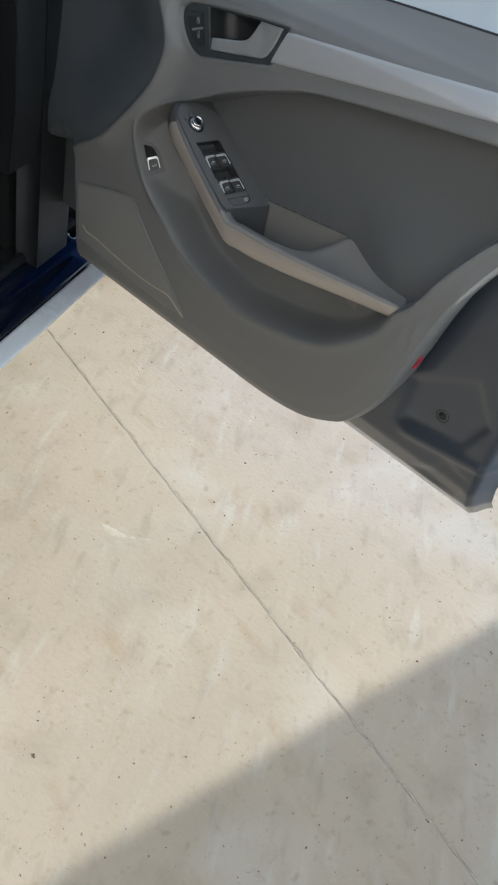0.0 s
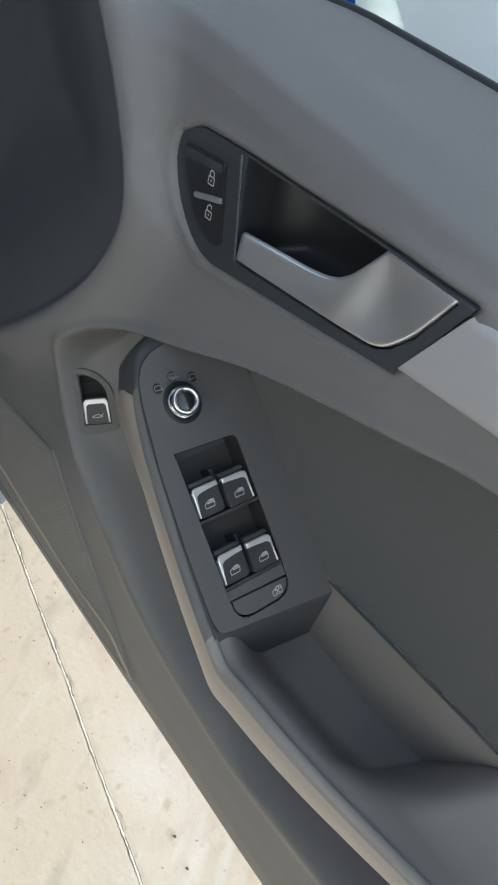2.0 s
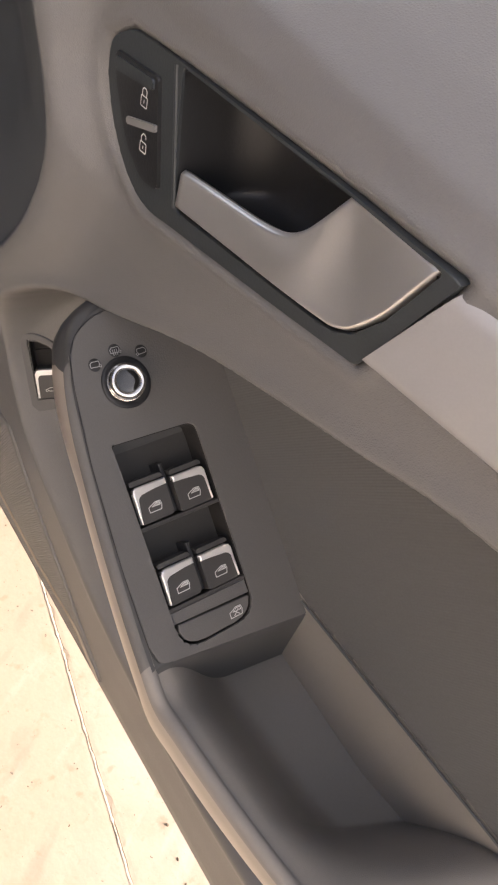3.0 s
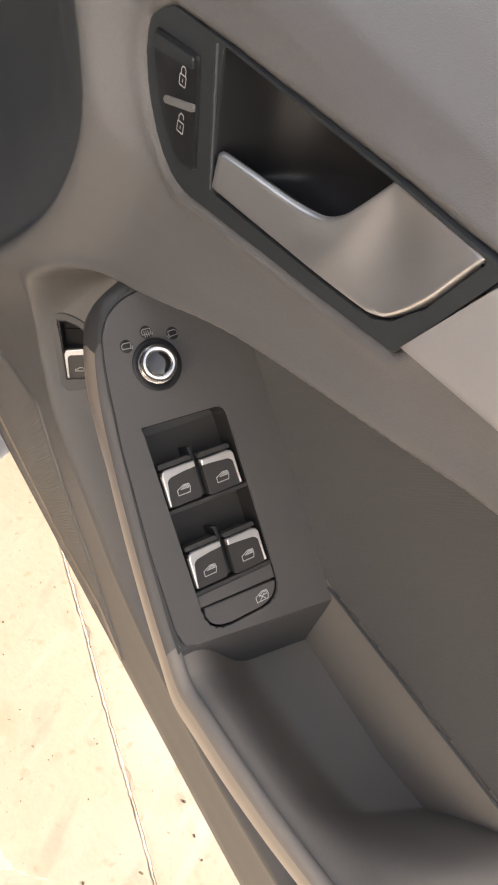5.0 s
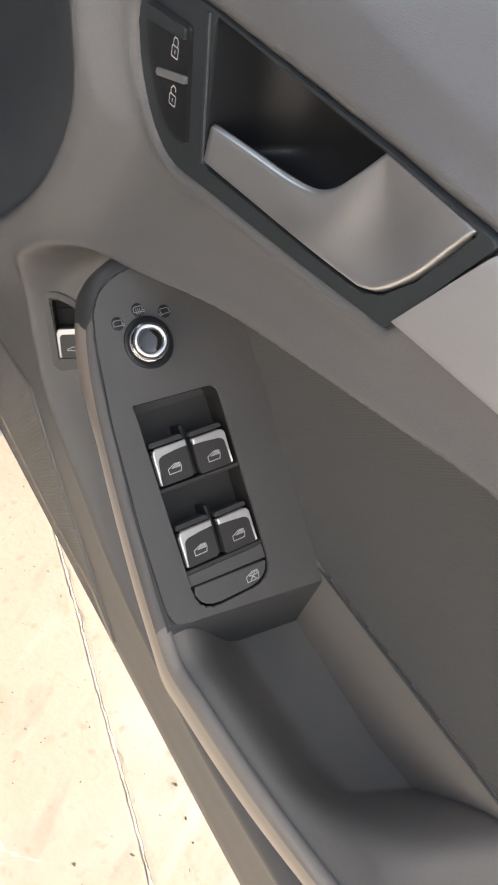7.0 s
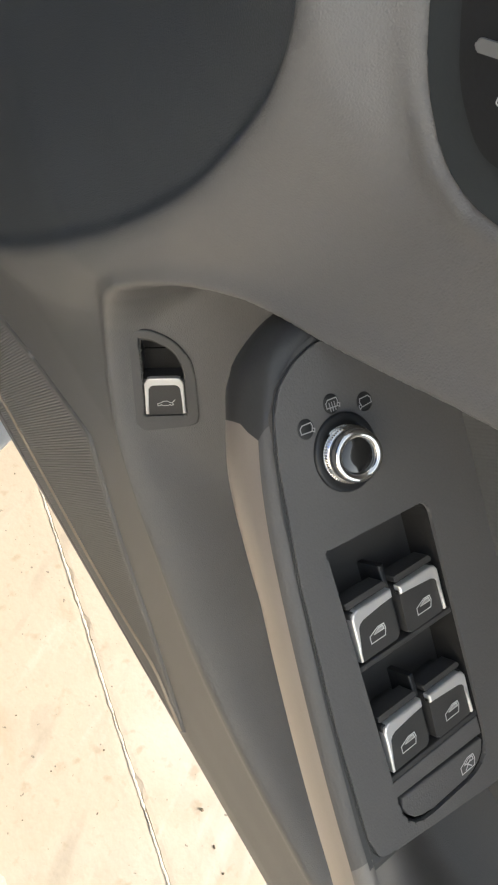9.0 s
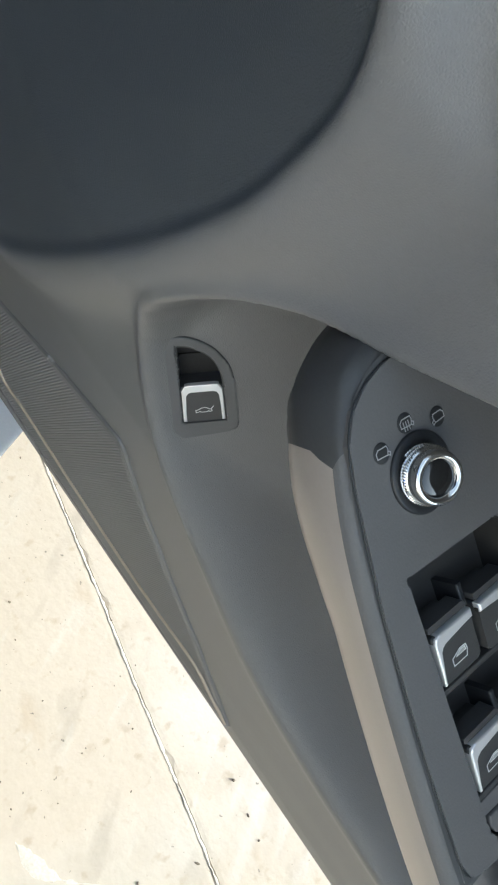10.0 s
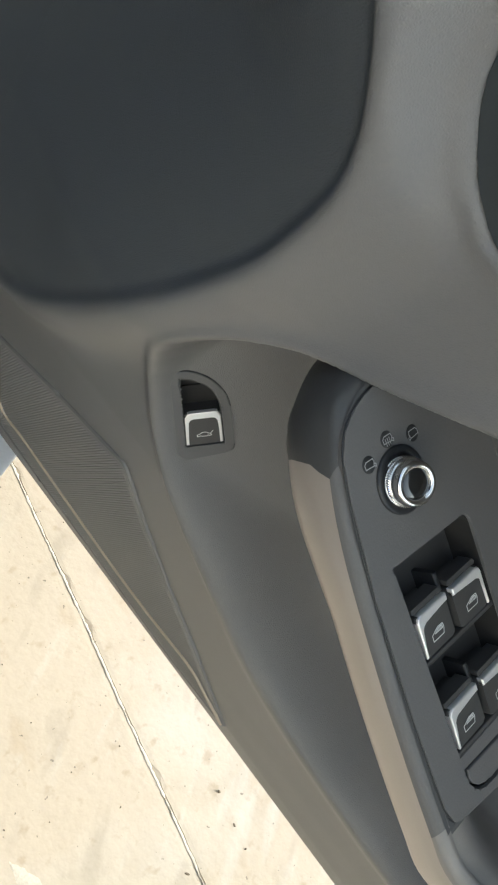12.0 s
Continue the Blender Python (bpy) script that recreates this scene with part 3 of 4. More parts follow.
OUTLINE = [(-0.362, 0.935), (-0.366, 0.900), (-0.372, 0.880), (-0.384, 0.868), (-0.446, 0.858), (-0.545, 0.842), (-0.60, 0.834), (-0.66, 0.829), (-0.70, 0.829), (-0.74, 0.831), (-0.78, 0.8347), (-0.80, 0.8380), (-0.814, 0.8420), (-0.826, 0.8472), (-0.837, 0.8545), (-0.846, 0.8635), (-0.853, 0.876), (-0.858, 0.888), (-0.861, 0.905), (-0.863, 0.94)]
rim_line = curve_points(OUTLINE, 150)
side, prof_n = [], 0
for k, (x, y) in enumerate(rim_line):
    a, b = rim_line[max(k - 1, 0)], rim_line[min(k + 1, 149)]
    t = (b - a) / np.linalg.norm(b - a)
    out = np.array((t[1], -t[0]))
    if out[1] > 0.2 or (abs(out[1]) < 0.2 and out[0] > 0):
        out = -out
    yi = float(np.interp(x, ax_, inner_y))
    join = float(smooth(-0.690, -0.655, np.array(x)))
    zt = pack_height(max(x, -0.842)) * (1 - join) + (0.752 + 0.006 * float(smooth(-0.58, -0.38, np.array(x)))) * join
    nose = float(smooth(-0.778, -0.853, np.array(x)))
    thin = float(np.interp(x, [-0.62, -0.38], [1.0, 0.62]))
    rows = [(0.0135 + 0.022 * nose, 0.0050), (0.0105, 0.0016)] + [(0.0095 - 0.0065 * math.sin(radians(g)), 0.0065 - 0.0065 * math.cos(radians(g))) for g in (0, 20, 40, 60, 75, 90)]
    rows += [(0.0024, 0.011), (0.0024, 0.015), (0.0036, 0.022), (0.0050, 0.029), (0.008, 0.036), (0.014, 0.041), (0.020, 0.043)]
    prof_n = len(rows)
    for inset, drop in rows:
        drop = drop * thin if drop < 0.007 else (0.007 + (drop - 0.007) * (1 + 0.25 * nose)) * thin
        inset += 0.001 - float(np.interp(x, [-0.853, -0.846, -0.8336, -0.820, -0.806, -0.785], [0.0130, 0.0125, 0.0085, 0.0050, 0.0022, 0.0])) * min(1.0, drop / 0.026) ** 0.8
        px = x - out[0] * inset
        lift = (pack_height(max(px, -0.842)) - pack_height(max(x, -0.842))) * float(smooth(-0.680, -0.700, np.array(x)))
        side.append((px, y - out[1] * inset, zt - drop + lift))
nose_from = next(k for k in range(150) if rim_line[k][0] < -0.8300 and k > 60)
side = np.array([tuple(p) for p in side]).reshape(150, prof_n, 3)
ring_from = next(k for k in range(150) if rim_line[k][0] < -0.6885)
EDGE_ROW = 7


# the shade-coloured front end meets the lit-coloured side cap along a slanting line
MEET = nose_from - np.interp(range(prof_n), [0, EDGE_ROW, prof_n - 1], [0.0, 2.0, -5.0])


def side_part(name, k0, k1, r0, r1, mat, label):
    """k0, k1: first and last place along the rim, one for all rows or one for each."""
    k0, k1 = np.zeros(prof_n) + k0, np.zeros(prof_n) + k1
    n = int(k1.max() - k0.min()) + 2
    block = np.zeros((n, r1 + 1 - r0, 3))
    for r in range(r0, r1 + 1):
        at = np.linspace(k0[r], k1[r], n)
        for axis in range(3):
            block[:, r - r0, axis] = np.interp(at, np.arange(150), side[:, r, axis])
    mesh_part(name, block.reshape(-1, 3), grid_faces(n, r1 + 1 - r0), mat, car, label)


side_part("armrest_side", 0, MEET, EDGE_ROW, prof_n - 1, M_SIDE, "satin armrest side cap, floor bounce light in its beige")
side_part("armrest_edge", 0, ring_from, 0, EDGE_ROW, M_PAD, "rounded grey armrest edge")
side_part("switch_surround", ring_from, MEET, 0, EDGE_ROW, M_PACK, "rounded dark grey edge round the switch plate")
side_part("armrest_shaded_nose", MEET, 149, 0, prof_n - 1, M_NOSESHADE, "armrest front end, its shade put into a dark colour")
seam_x = np.linspace(-0.682, -0.512, 90)
seam_z = seam_height(seam_x)
seam_line = list(zip(seam_x, back_wall(seam_x, seam_z) - 0.0022, seam_z))
mesh_part("cloth_seam", *tube(seam_line, 0.0008), M_DARKTONE, car)

# ---- switch plate with its wells ----
PLATE = [(-0.0100, 0.885), (-0.0090, 0.8735), (-0.0055, 0.8640), (0.0, 0.8565), (0.0087, 0.8513), (0.0239, 0.8480), (0.0637, 0.8430), (0.1166, 0.8400), (0.1600, 0.8395), (0.1690, 0.8420), (0.1712, 0.8480), (0.1832, 0.9350), (0.1840, 0.9420), (0.060, 0.9420), (0.015, 0.9300), (-0.0060, 0.9050)]
centre = (0.115, 0.881)
plate = part("switch_plate", ring_plate(polar(PLATE, centre, 600), polar(HOLE, centre, 600), PACK, -0.009, 0.0012, 0.0008), M_PACK, car, "dark grey window switch plate")
groove = [tuple(PACK @ Vector((u, y, 0.0004))) for u, y in curve_points(PLATE[:10], 60)]
mesh_part("plate_seam", *tube(groove, 0.00035), M_BLACK, car)
part("switch_well", slab(HOLE, PACK, -0.0215, -0.0145), M_SWITCH, plate)
# added dark lining that paints the shade inside the switch well
part("well_shade_lining", ring_plate(polar(HOLE, centre, 300), polar([(centre[0] + (a - centre[0]) * 0.992, centre[1] + (b - centre[1]) * 0.985) for a, b in HOLE], centre, 300), PACK, -0.016, -0.0004), M_DARKRECESS, plate)


M_PRINT = material("grey_print", (0.40, 0.40, 0.39), 0.5)
icon_pane = [(-0.0004, -0.0022), (-0.0004, 0.0036), (-0.0020, 0.0033), (-0.0021, 0.0008)]


def icon_window(s=1.0):
    body = [(0.0026, -0.0045), (0.0026, 0.0035), (-0.0004, 0.0045), (-0.0026, 0.0040), (-0.0028, 0.0005), (-0.0006, -0.0045), (0.0026, -0.0045)]
    pane = [(-0.0004, -0.0022), (-0.0004, 0.0036), (-0.0020, 0.0033), (-0.0021, 0.0008), (-0.0004, -0.0022)]
    return [[(a * s, b * s) for a, b in body], [(a * s, b * s) for a, b in pane]]


def window_switch(u, y, side):
    """A rocker with a bright front bar and outer leg; side: 1 where the leg is at the door's outer side."""
    w = 0.0099
    tilt = PACK @ pose(u, y, 0.0002, 0, 2.5, 0)
    body = part("window_switch", slab(rounded([(-0.0080, -w), (-0.0080, w), (0.0112, w), (0.0112, -w)], 0.0015), tilt, -0.016, 0.0, 0.0008), M_SWITCH, plate, "black window rocker switch with bright edge")
    o, i = side * w, -side * w
    bar = [(-0.0084, i), (-0.0084, o * 0.70), (-0.0076, o * 0.90), (-0.0058, o * 1.0), (0.0106, o * 1.02), (0.0106, o * 0.93), (-0.0022, o * 0.88), (-0.0038, o * 0.76), (-0.0048, o * 0.56), (-0.0051, i)]
    if side < 0:
        bar = bar[::-1]
    part("bright_edge", slab(bar, tilt, -0.002, 0.0011, 0.0007, 3), M_EDGE, plate, "polished bright metal edge")
    part("window_symbol", strokes(icon_window(0.86), 0.0004, tilt @ pose(0.0042, 0, 0), 0.0003), M_WHITE, plate)
    part("window_symbol_pane", slab([(a * 0.86, b * 0.86) for a, b in icon_pane], tilt @ pose(0.0042, 0, 0), 0.0001, 0.0004), M_PRINT, plate)
    part("rocker_tab", slab(rounded([(-0.0118, -w), (-0.0118, w * 0.9), (-0.0092, w), (-0.0092, -w)], 0.0008), tilt, -0.008, -0.0008, 0.0006), M_SWITCH, plate)


for u in (0.0900, 0.1345):
    window_switch(u, 0.8683, -1)
    window_switch(u + 0.0010, 0.8921, 1)
    part("switch_divider", slab([(u - 0.016, 0.8790), (u - 0.016, 0.8815), (u + 0.011, 0.8815), (u + 0.011, 0.8790)], PACK, -0.016, -0.0030, 0.0006), M_BLACK, plate)
    part("switch_ledge", slab([(u + 0.0122, 0.8564), (u + 0.0128, 0.9052), (u + 0.0150, 0.9052), (u + 0.0144, 0.8564)], PACK, -0.016, -0.0005, 0.0004), M_SWITCH, plate)
part("blank_strip", slab([(0.1490, 0.8566), (0.1495, 0.9040), (0.1572, 0.9040), (0.1552, 0.8566)], PACK, -0.016, -0.0002, 0.0004), M_PACK, plate)
child_shape = [(0.1560, 0.8588), (0.1583, 0.9024)] + [(a - 0.0012, 0.8805 + (b - 0.8805) * 0.955) for a, b in HOLE if a > 0.1598]
child = part("child_lock_switch", slab(child_shape, PACK, -0.016, 0.0004, 0.0006), M_PACK, plate)
cm = PACK @ pose(0.1635, 0.8925, 0)
part("child_lock_symbol", strokes(icon_window(0.9) + [[(-0.0012, -0.0018), (0.0018, 0.0018)], [(0.0018, -0.0018), (-0.0012, 0.0018)]], 0.0004, cm, 0.0006), M_WHITE, plate)

# mirror adjuster
knob_m = PACK @ pose(0.0288, 0.8752, 0.0)
knob_top = knob_m @ pose(0, 0, 0, 15, 0, 0) @ Matrix.Diagonal((1.08, 1.08, 0.88, 1))
KN = [(0.0136, 0.0010), (0.0136, 0.0022), (0.0129, 0.0026), (0.00857, 0.0022), (0.0090, 0.0016)]
mirror_knob = mesh_part("mirror_knob", *lathe(KN + [(0.0, 0.0016)], knob_m, 64), M_BLACK, car, "mirror adjuster knob with knurled chrome ring")
mesh_part("knurled_ring", *lathe([(0.00823, 0.0015), (0.00874, 0.0022), (0.00890, 0.0040), (0.00874, 0.0042), (0.00890, 0.0062), (0.00874, 0.0064), (0.00890, 0.0082), (0.00857, 0.0088), (0.00815, 0.0092)], knob_top, 128, ((1, 2, 4, 6), 0.030)), M_CHROME, mirror_knob, "", False)
mesh_part("chrome_collar", *lathe([(0.00823, 0.0088), (0.00832, 0.0096), (0.00823, 0.0130), (0.00800, 0.0138), (0.00745, 0.0144), (0.00640, 0.0143), (0.00575, 0.0138), (0.00545, 0.0128)], knob_top, 64), M_CHROME, mirror_knob, "polished chrome collar")
M_CAP = material("gloss_black_cap", (0.012, 0.012, 0.012), 0.12, 0, coat=1.0)
mesh_part("knob_cap", *lathe([(0.0056, 0.0126), (0.0046, 0.0131), (0.0028, 0.0133), (0.0, 0.0133)], knob_top, 48), M_CAP, mirror_knob)
mirror_icon = [(0.0012, -0.0030), (0.0016, 0.0022), (-0.0004, 0.0030), (-0.0018, 0.0026), (-0.0019, -0.0018), (-0.0008, -0.0030), (0.0012, -0.0030)]
foot = [(0.0014, 0.0022), (0.0022, 0.0034), (0.0010, 0.0038), (0.0004, 0.0028)]
M_RING = material("icon_disc", (0.03, 0.03, 0.03), 0.35)
for k, (u, y) in enumerate(((0.0159, 0.8619), (0.0115, 0.8748), (0.0155, 0.8890))):
    im = PACK @ pose(u, y, 0.0012)
    disc = mesh_part("symbol_disc", *lathe([(0.0034, 0.0), (0.0034, 0.0002), (0.0032, 0.0003), (0.0, 0.0003)], im, 24), M_RING, plate)
    flip = -1 if k == 2 else 1
    art = [[(a, b * flip) for a, b in mirror_icon], [(a, b * flip) for a, b in foot]]
    if k == 1:
        art += [[(-0.0008, -0.0014 + i * 0.0013), (0.0030, -0.0014 + i * 0.0013)] for i in range(3)]
    part("mirror_symbol", strokes([[(a * 0.86, b * 0.86) for a, b in ln] for ln in art], 0.00036, im, 0.0004), M_PRINT, plate)

# ---- door handle ----
DOORFACE = basis((0, 0.880, 0), (1, 0, 0), (0, 0, 1))  # normal points into the car


CAVITY = [(-0.8185, 0.9998), (-0.8058, 0.9478), (-0.8025, 0.9460), (-0.745, 0.9588), (-0.7135, 0.9660), (-0.7060, 0.9688), (-0.6990, 0.9745), (-0.6903, 0.9889), (-0.6840, 1.0066), (-0.6808, 1.0163), (-0.723, 1.0124)]
hc = (-0.760, 0.982)
bezel = part("handle_bezel", ring_plate(polar(rounded(BEZEL, [0.004] * 7 + [0.002, 0.0012, 0.0012] + [0.004] * 3), hc, 400), polar(rounded(CAVITY, 0.002), hc, 400), DOORFACE, -0.012, 0.0012, 0.0006), M_DARK, car, "dark plastic door handle surround")
bm = bmesh.new()
rings = []
cav = polar(rounded(CAVITY, 0.002), hc, 120)
for k, (s, h) in enumerate(((1.0, 0.0), (0.97, -0.020), (0.88, -0.032), (0.6, -0.038), (0.2, -0.040))):
    rings.append([bm.verts.new(DOORFACE @ Vector((hc[0] + (a - hc[0]) * s, hc[1] + (b - hc[1]) * s, h))) for a, b in cav])
for r, q in zip(rings, rings[1:]):
    for k in range(120):
        bm.faces.new((r[k], r[(k + 1) % 120], q[(k + 1) % 120], q[k]))
bm.faces.new(rings[-1])
part("handle_cup", bm, M_BLACK, bezel, "", True)

upper_edge = curve_points([(-0.807, 0.963), (-0.785, 0.9685), (-0.761, 0.9745), (-0.746, 0.9800), (-0.738, 0.9865), (-0.732, 0.9960), (-0.7235, 1.0120)], 44)
upper_edge = np.vstack([upper_edge, np.linspace((-0.7225, 1.0122), (-0.6830, 1.0166), 22)])
lower_edge = curve_points([(-0.8035, 0.9475), (-0.775, 0.9535), (-0.745, 0.9600), (-0.714, 0.9672), (-0.7065, 0.9700), (-0.7000, 0.9755), (-0.6915, 0.9895), (-0.6850, 1.0070), (-0.6822, 1.0160)], 66)
lv, nl = [], len(upper_edge)
for k in range(nl):
    a, b = upper_edge[k], lower_edge[k]
    width = max(1e-4, float(np.linalg.norm(a - b)))
    s = k / (nl - 1)
    dish = 0.0030 * math.exp(-((s - 0.66) / 0.13) ** 2) - 0.002 * math.exp(-((s - 0.48) / 0.12) ** 2)
    for v in np.concatenate([[0, 0.008, 0.025, 0.05], np.linspace(0.08, 0.92, 17), [0.95, 0.975, 0.992, 1.0]]):
        e = min(v, 1 - v) * width
        yy = 0.8788 + 0.0020 * max(0, 1 - e / 0.0016) ** 2 + dish * math.sin(math.pi * v) + 0.002 * (0.5 - v)
        p = a + (b - a) * v
        lv.append((p[0], yy, p[1]))
    nv = 25
front = grid_faces(nl, nv)
back = [(x, y + 0.0025, z - 0.0012) for x, y, z in lv]
sides = []
off = len(lv)
for k in range(nl - 1):
    for v in (0, nv - 1):
        sides.append((k * nv + v, (k + 1) * nv + v, off + (k + 1) * nv + v, off + k * nv + v))
for v in range(nv - 1):
    sides.append((v, v + 1, off + v + 1, off + v))
mesh_part("release_lever", lv + back, front + sides, M_SATIN, bezel, "satin silver metal door release lever")

ROCK = [(-0.8625, 0.9825), (-0.8300, 0.9890), (-0.8165, 0.9470), (-0.829, 0.9435), (-0.844, 0.9515), (-0.8565, 0.9680)]
lock_rocker = part("lock_rocker", slab(rounded(ROCK, [0.002, 0.002, 0.002, 0.006, 0.008, 0.006]), DOORFACE, -0.004, 0.0030, 0.0010), M_BLACK, bezel, "black central locking rocker")
part("indicator_bar", slab(rounded([(-0.8457, 0.9632), (-0.8247, 0.9721), (-0.8238, 0.9692), (-0.8448, 0.9603)], 0.0012), DOORFACE, 0.001, 0.0042, 0.0006), M_LED, bezel)
part("rocker_step", slab(rounded([(-0.8600, 0.9815), (-0.8318, 0.9872), (-0.8305, 0.9832), (-0.8588, 0.9760)], 0.0012), DOORFACE, 0.001, 0.0040, 0.0008), M_DARK, bezel)


def padlock(at, is_open, turn):
    m = DOORFACE @ pose(at[0], at[1], 0, 0, 0, turn)
    box = rounded([(-0.0023, -0.0034), (0.0023, -0.0034), (0.0023, 0.0008), (-0.0023, 0.0008)], 0.0007)
    lines = [box + [box[0]], [(0, -0.0020), (0, -0.0006)]]
    if is_open:
        lines.append([(-0.0016, 0.0008), (-0.0018, 0.0028), (-0.0004, 0.0044), (0.0014, 0.0040), (0.0018, 0.0026)])
    else:
        lines.append([(-0.0016, 0.0008), (-0.0016, 0.0030), (-0.0008, 0.0040), (0.0008, 0.0040), (0.0016, 0.0030), (0.0016, 0.0008)])
    part("padlock_symbol", strokes(lines, 0.00042, m, 0.0032), M_WHITE, bezel)


padlock((-0.8360, 0.9767), False, 8)
padlock((-0.8312, 0.9592), True, 8)
mesh_part("bezel_rib", *tube([(-0.8225 + 0.0172 * k / 8, 0.8790, 0.9985 - 0.052 * k / 8) for k in range(9)], 0.0011), M_DARK, bezel)

# ---- metal inlay strip running back from the handle ----
iv, fx = [], np.linspace(0, 1, 90)
for f in fx:
    top_x, bot_x = -0.6726 + f * 0.492, -0.6916 + f * 0.512
    tz, bz = np.interp(f, [0, 1], [1.0165, 1.064]), np.interp(f, [0, 0.4, 1], [0.968, 0.999, 1.042])
    for v in np.linspace(0, 1, 14):
        x, z = top_x + (bot_x - top_x) * v, tz + (bz - tz) * v
        e = min(v, 1 - v) * 0.045
        yy = float(outer_depth(np.array([x]), np.array([z]))[0]) - 0.0022 + 0.004 * max(0, 1 - e / 0.003) ** 2
        iv.append((x, yy, z))
mesh_part("inlay_strip", iv, grid_faces(90, 14), M_INLAY, car, "brushed aluminium inlay strip")

# ---- tailgate release in the pocket's front wall ----
tail = part("tailgate_switch", ring_plate(polar(tb, (0, 0), 90), polar(tgh, (0, 0), 90), TG, -0.006, 0.0022, 0.0009), M_HOUSE, car, "tailgate release switch in a grey housing")
part("switch_cavity", slab(tgh, TG, -0.014, -0.009), M_DARKRECESS, tail)
part("cavity_step", slab(rounded([(-0.0150, -0.0090), (-0.0150, 0.0085), (-0.0105, 0.0092), (-0.0105, -0.0090)], 0.001), TG, -0.012, -0.0078, 0.0008), M_DARKRECESS, tail)
part("cavity_liner", ring_plate(polar(tgh, (0, 0), 90), polar([(a * 0.94, b * 0.94) for a, b in tgh], (0, 0), 90), TG, -0.012, 0.0004), M_SWITCH, tail)
TGS = TG @ pose(0.0075, 0.0004, 0.0005)
tsw = part("release_button", slab(rounded([(-0.0110, -0.0095), (-0.0110, 0.0095), (0.0092, 0.0098), (0.0092, -0.0098)], 0.0012), TGS, -0.010, 0.0008, 0.0006), M_SWITCH, tail)
arch = [(0.0086, -0.0098), (-0.0085, -0.0094), (-0.0112, -0.0078), (-0.0116, -0.0060), (-0.0116, 0.0060), (-0.0112, 0.0078), (-0.0085, 0.0094), (0.0086, 0.0098), (0.0086, 0.0082), (-0.0060, 0.0080), (-0.0078, 0.0068), (-0.0084, 0.0052), (-0.0084, -0.0052), (-0.0078, -0.0068), (-0.0060, -0.0080), (0.0086, -0.0082)]
part("bright_edge", slab(arch, TGS, -0.001, 0.0016, 0.0005), M_EDGE, tail, "polished bright metal edge")
car_art = [(0.0040, -0.0046), (0.0026, -0.0047), (0.0021, -0.0030), (0.0010, -0.0012), (0.0008, 0.0012), (0.0019, 0.0028), (0.0023, 0.0043), (0.0036, 0.0047), (0.0040, 0.0034), (0.0033, 0.0026), (0.0040, 0.0017), (0.0040, -0.0016), (0.0033, -0.0024), (0.0040, -0.0034), (0.0040, -0.0046)]
part("tailgate_symbol", strokes([[(a * 0.8 + 0.0006, b * 0.8) for a, b in car_art], [(0.0022, 0.0034), (0.0006, 0.0048)]], 0.00034, TGS, 0.0010), M_WHITE, tail)

# red door light and fixing on the rear lower edge
part("door_light", slab(rounded([(-0.012, -0.0035), (0.012, -0.0035), (0.012, 0.0035), (-0.012, 0.0035)], 0.003), basis((-0.3360, 0.9160, 0.673), (0.22, 0, 0.97), (-0.3, -0.95, 0)), -0.008, 0.002, 0.0008), M_RED, car, "small red reflector lens")
bolt_m = basis((-0.292, 0.996, 0.566), (1, 0, 0), (0, 0, 1))
mesh_part("plug", *lathe([(0.013, -0.004), (0.013, 0.002), (0.011, 0.004), (0.008, 0.002), (0.006, 0.005), (0.0, 0.006)], bolt_m, 24), M_RUBBER, car, "round rubber plug")

# ---- car body beside the door ----
HINGE = Vector((-1.035, 0.915, 0))
SILL = HINGE + Vector((-0.116, 0.105, -0.092))
REAR, OUT = Vector((0.41, -0.912, 0)), Vector((0.912, 0.41, 0))


def sweep(name, profile, s0, s1, mat, label="", steps=24, bow=0.0, base=HINGE):
    vs = []
    for k in range(steps + 1):
        s = s0 + (s1 - s0) * k / steps
        for o, z in profile:
            vs.append(base + REAR * s + OUT * (o + bow * s * s) + Vector((0, 0, z)))
    fs = grid_faces(steps + 1, len(profile))
    fs += [tuple(range(len(profile))), tuple(range(steps * len(profile), (steps + 1) * len(profile)))]
    return mesh_part(name, vs, fs, mat, car, label)


def soft_profile(points, n=40):
    return [tuple(p) for p in curve_points(points, n)]


sweep("sill_strip", soft_profile([(-0.004, 0.440), (0.014, 0.448), (0.022, 0.4545), (0.015, 0.4590), (-0.018, 0.4600), (-0.020, 0.450)]), -0.025, 1.8, M_SILL, "aluminium sill strip, its glare put into plain white", base=SILL)
sweep("sill_bead", soft_profile([(-0.0225, 0.446), (-0.0235, 0.4510), (-0.0250, 0.4525), (-0.0265, 0.4510), (-0.0275, 0.446)], 16), 0.0, 1.8, M_SILL, "thin bright bead along the sill", base=SILL)
sweep("sill_gap", [(-0.019, 0.40), (-0.019, 0.449), (-0.030, 0.449), (-0.030, 0.40)], 0.01, 1.8, M_RUBBER, base=SILL)
sweep("sill_panel", soft_profile([(-0.040, 0.40), (-0.029, 0.452), (-0.034, 0.460), (-0.050, 0.464), (-0.075, 0.468), (-0.085, 0.476), (-0.100, 0.480), (-0.115, 0.474), (-0.12, 0.36)], 60), -0.10, 1.8, M_NAVY, "glossy painted door sill, body blue darkened as shade", base=SILL)
sweep("door_seal", soft_profile([(-0.112, 0.47), (-0.112, 0.492), (-0.122, 0.500), (-0.132, 0.492), (-0.132, 0.46)]), -0.08, 1.8, M_RUBBER, base=SILL)
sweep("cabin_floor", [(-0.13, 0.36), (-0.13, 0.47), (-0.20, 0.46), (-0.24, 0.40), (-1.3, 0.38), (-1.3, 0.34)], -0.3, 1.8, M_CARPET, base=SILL)
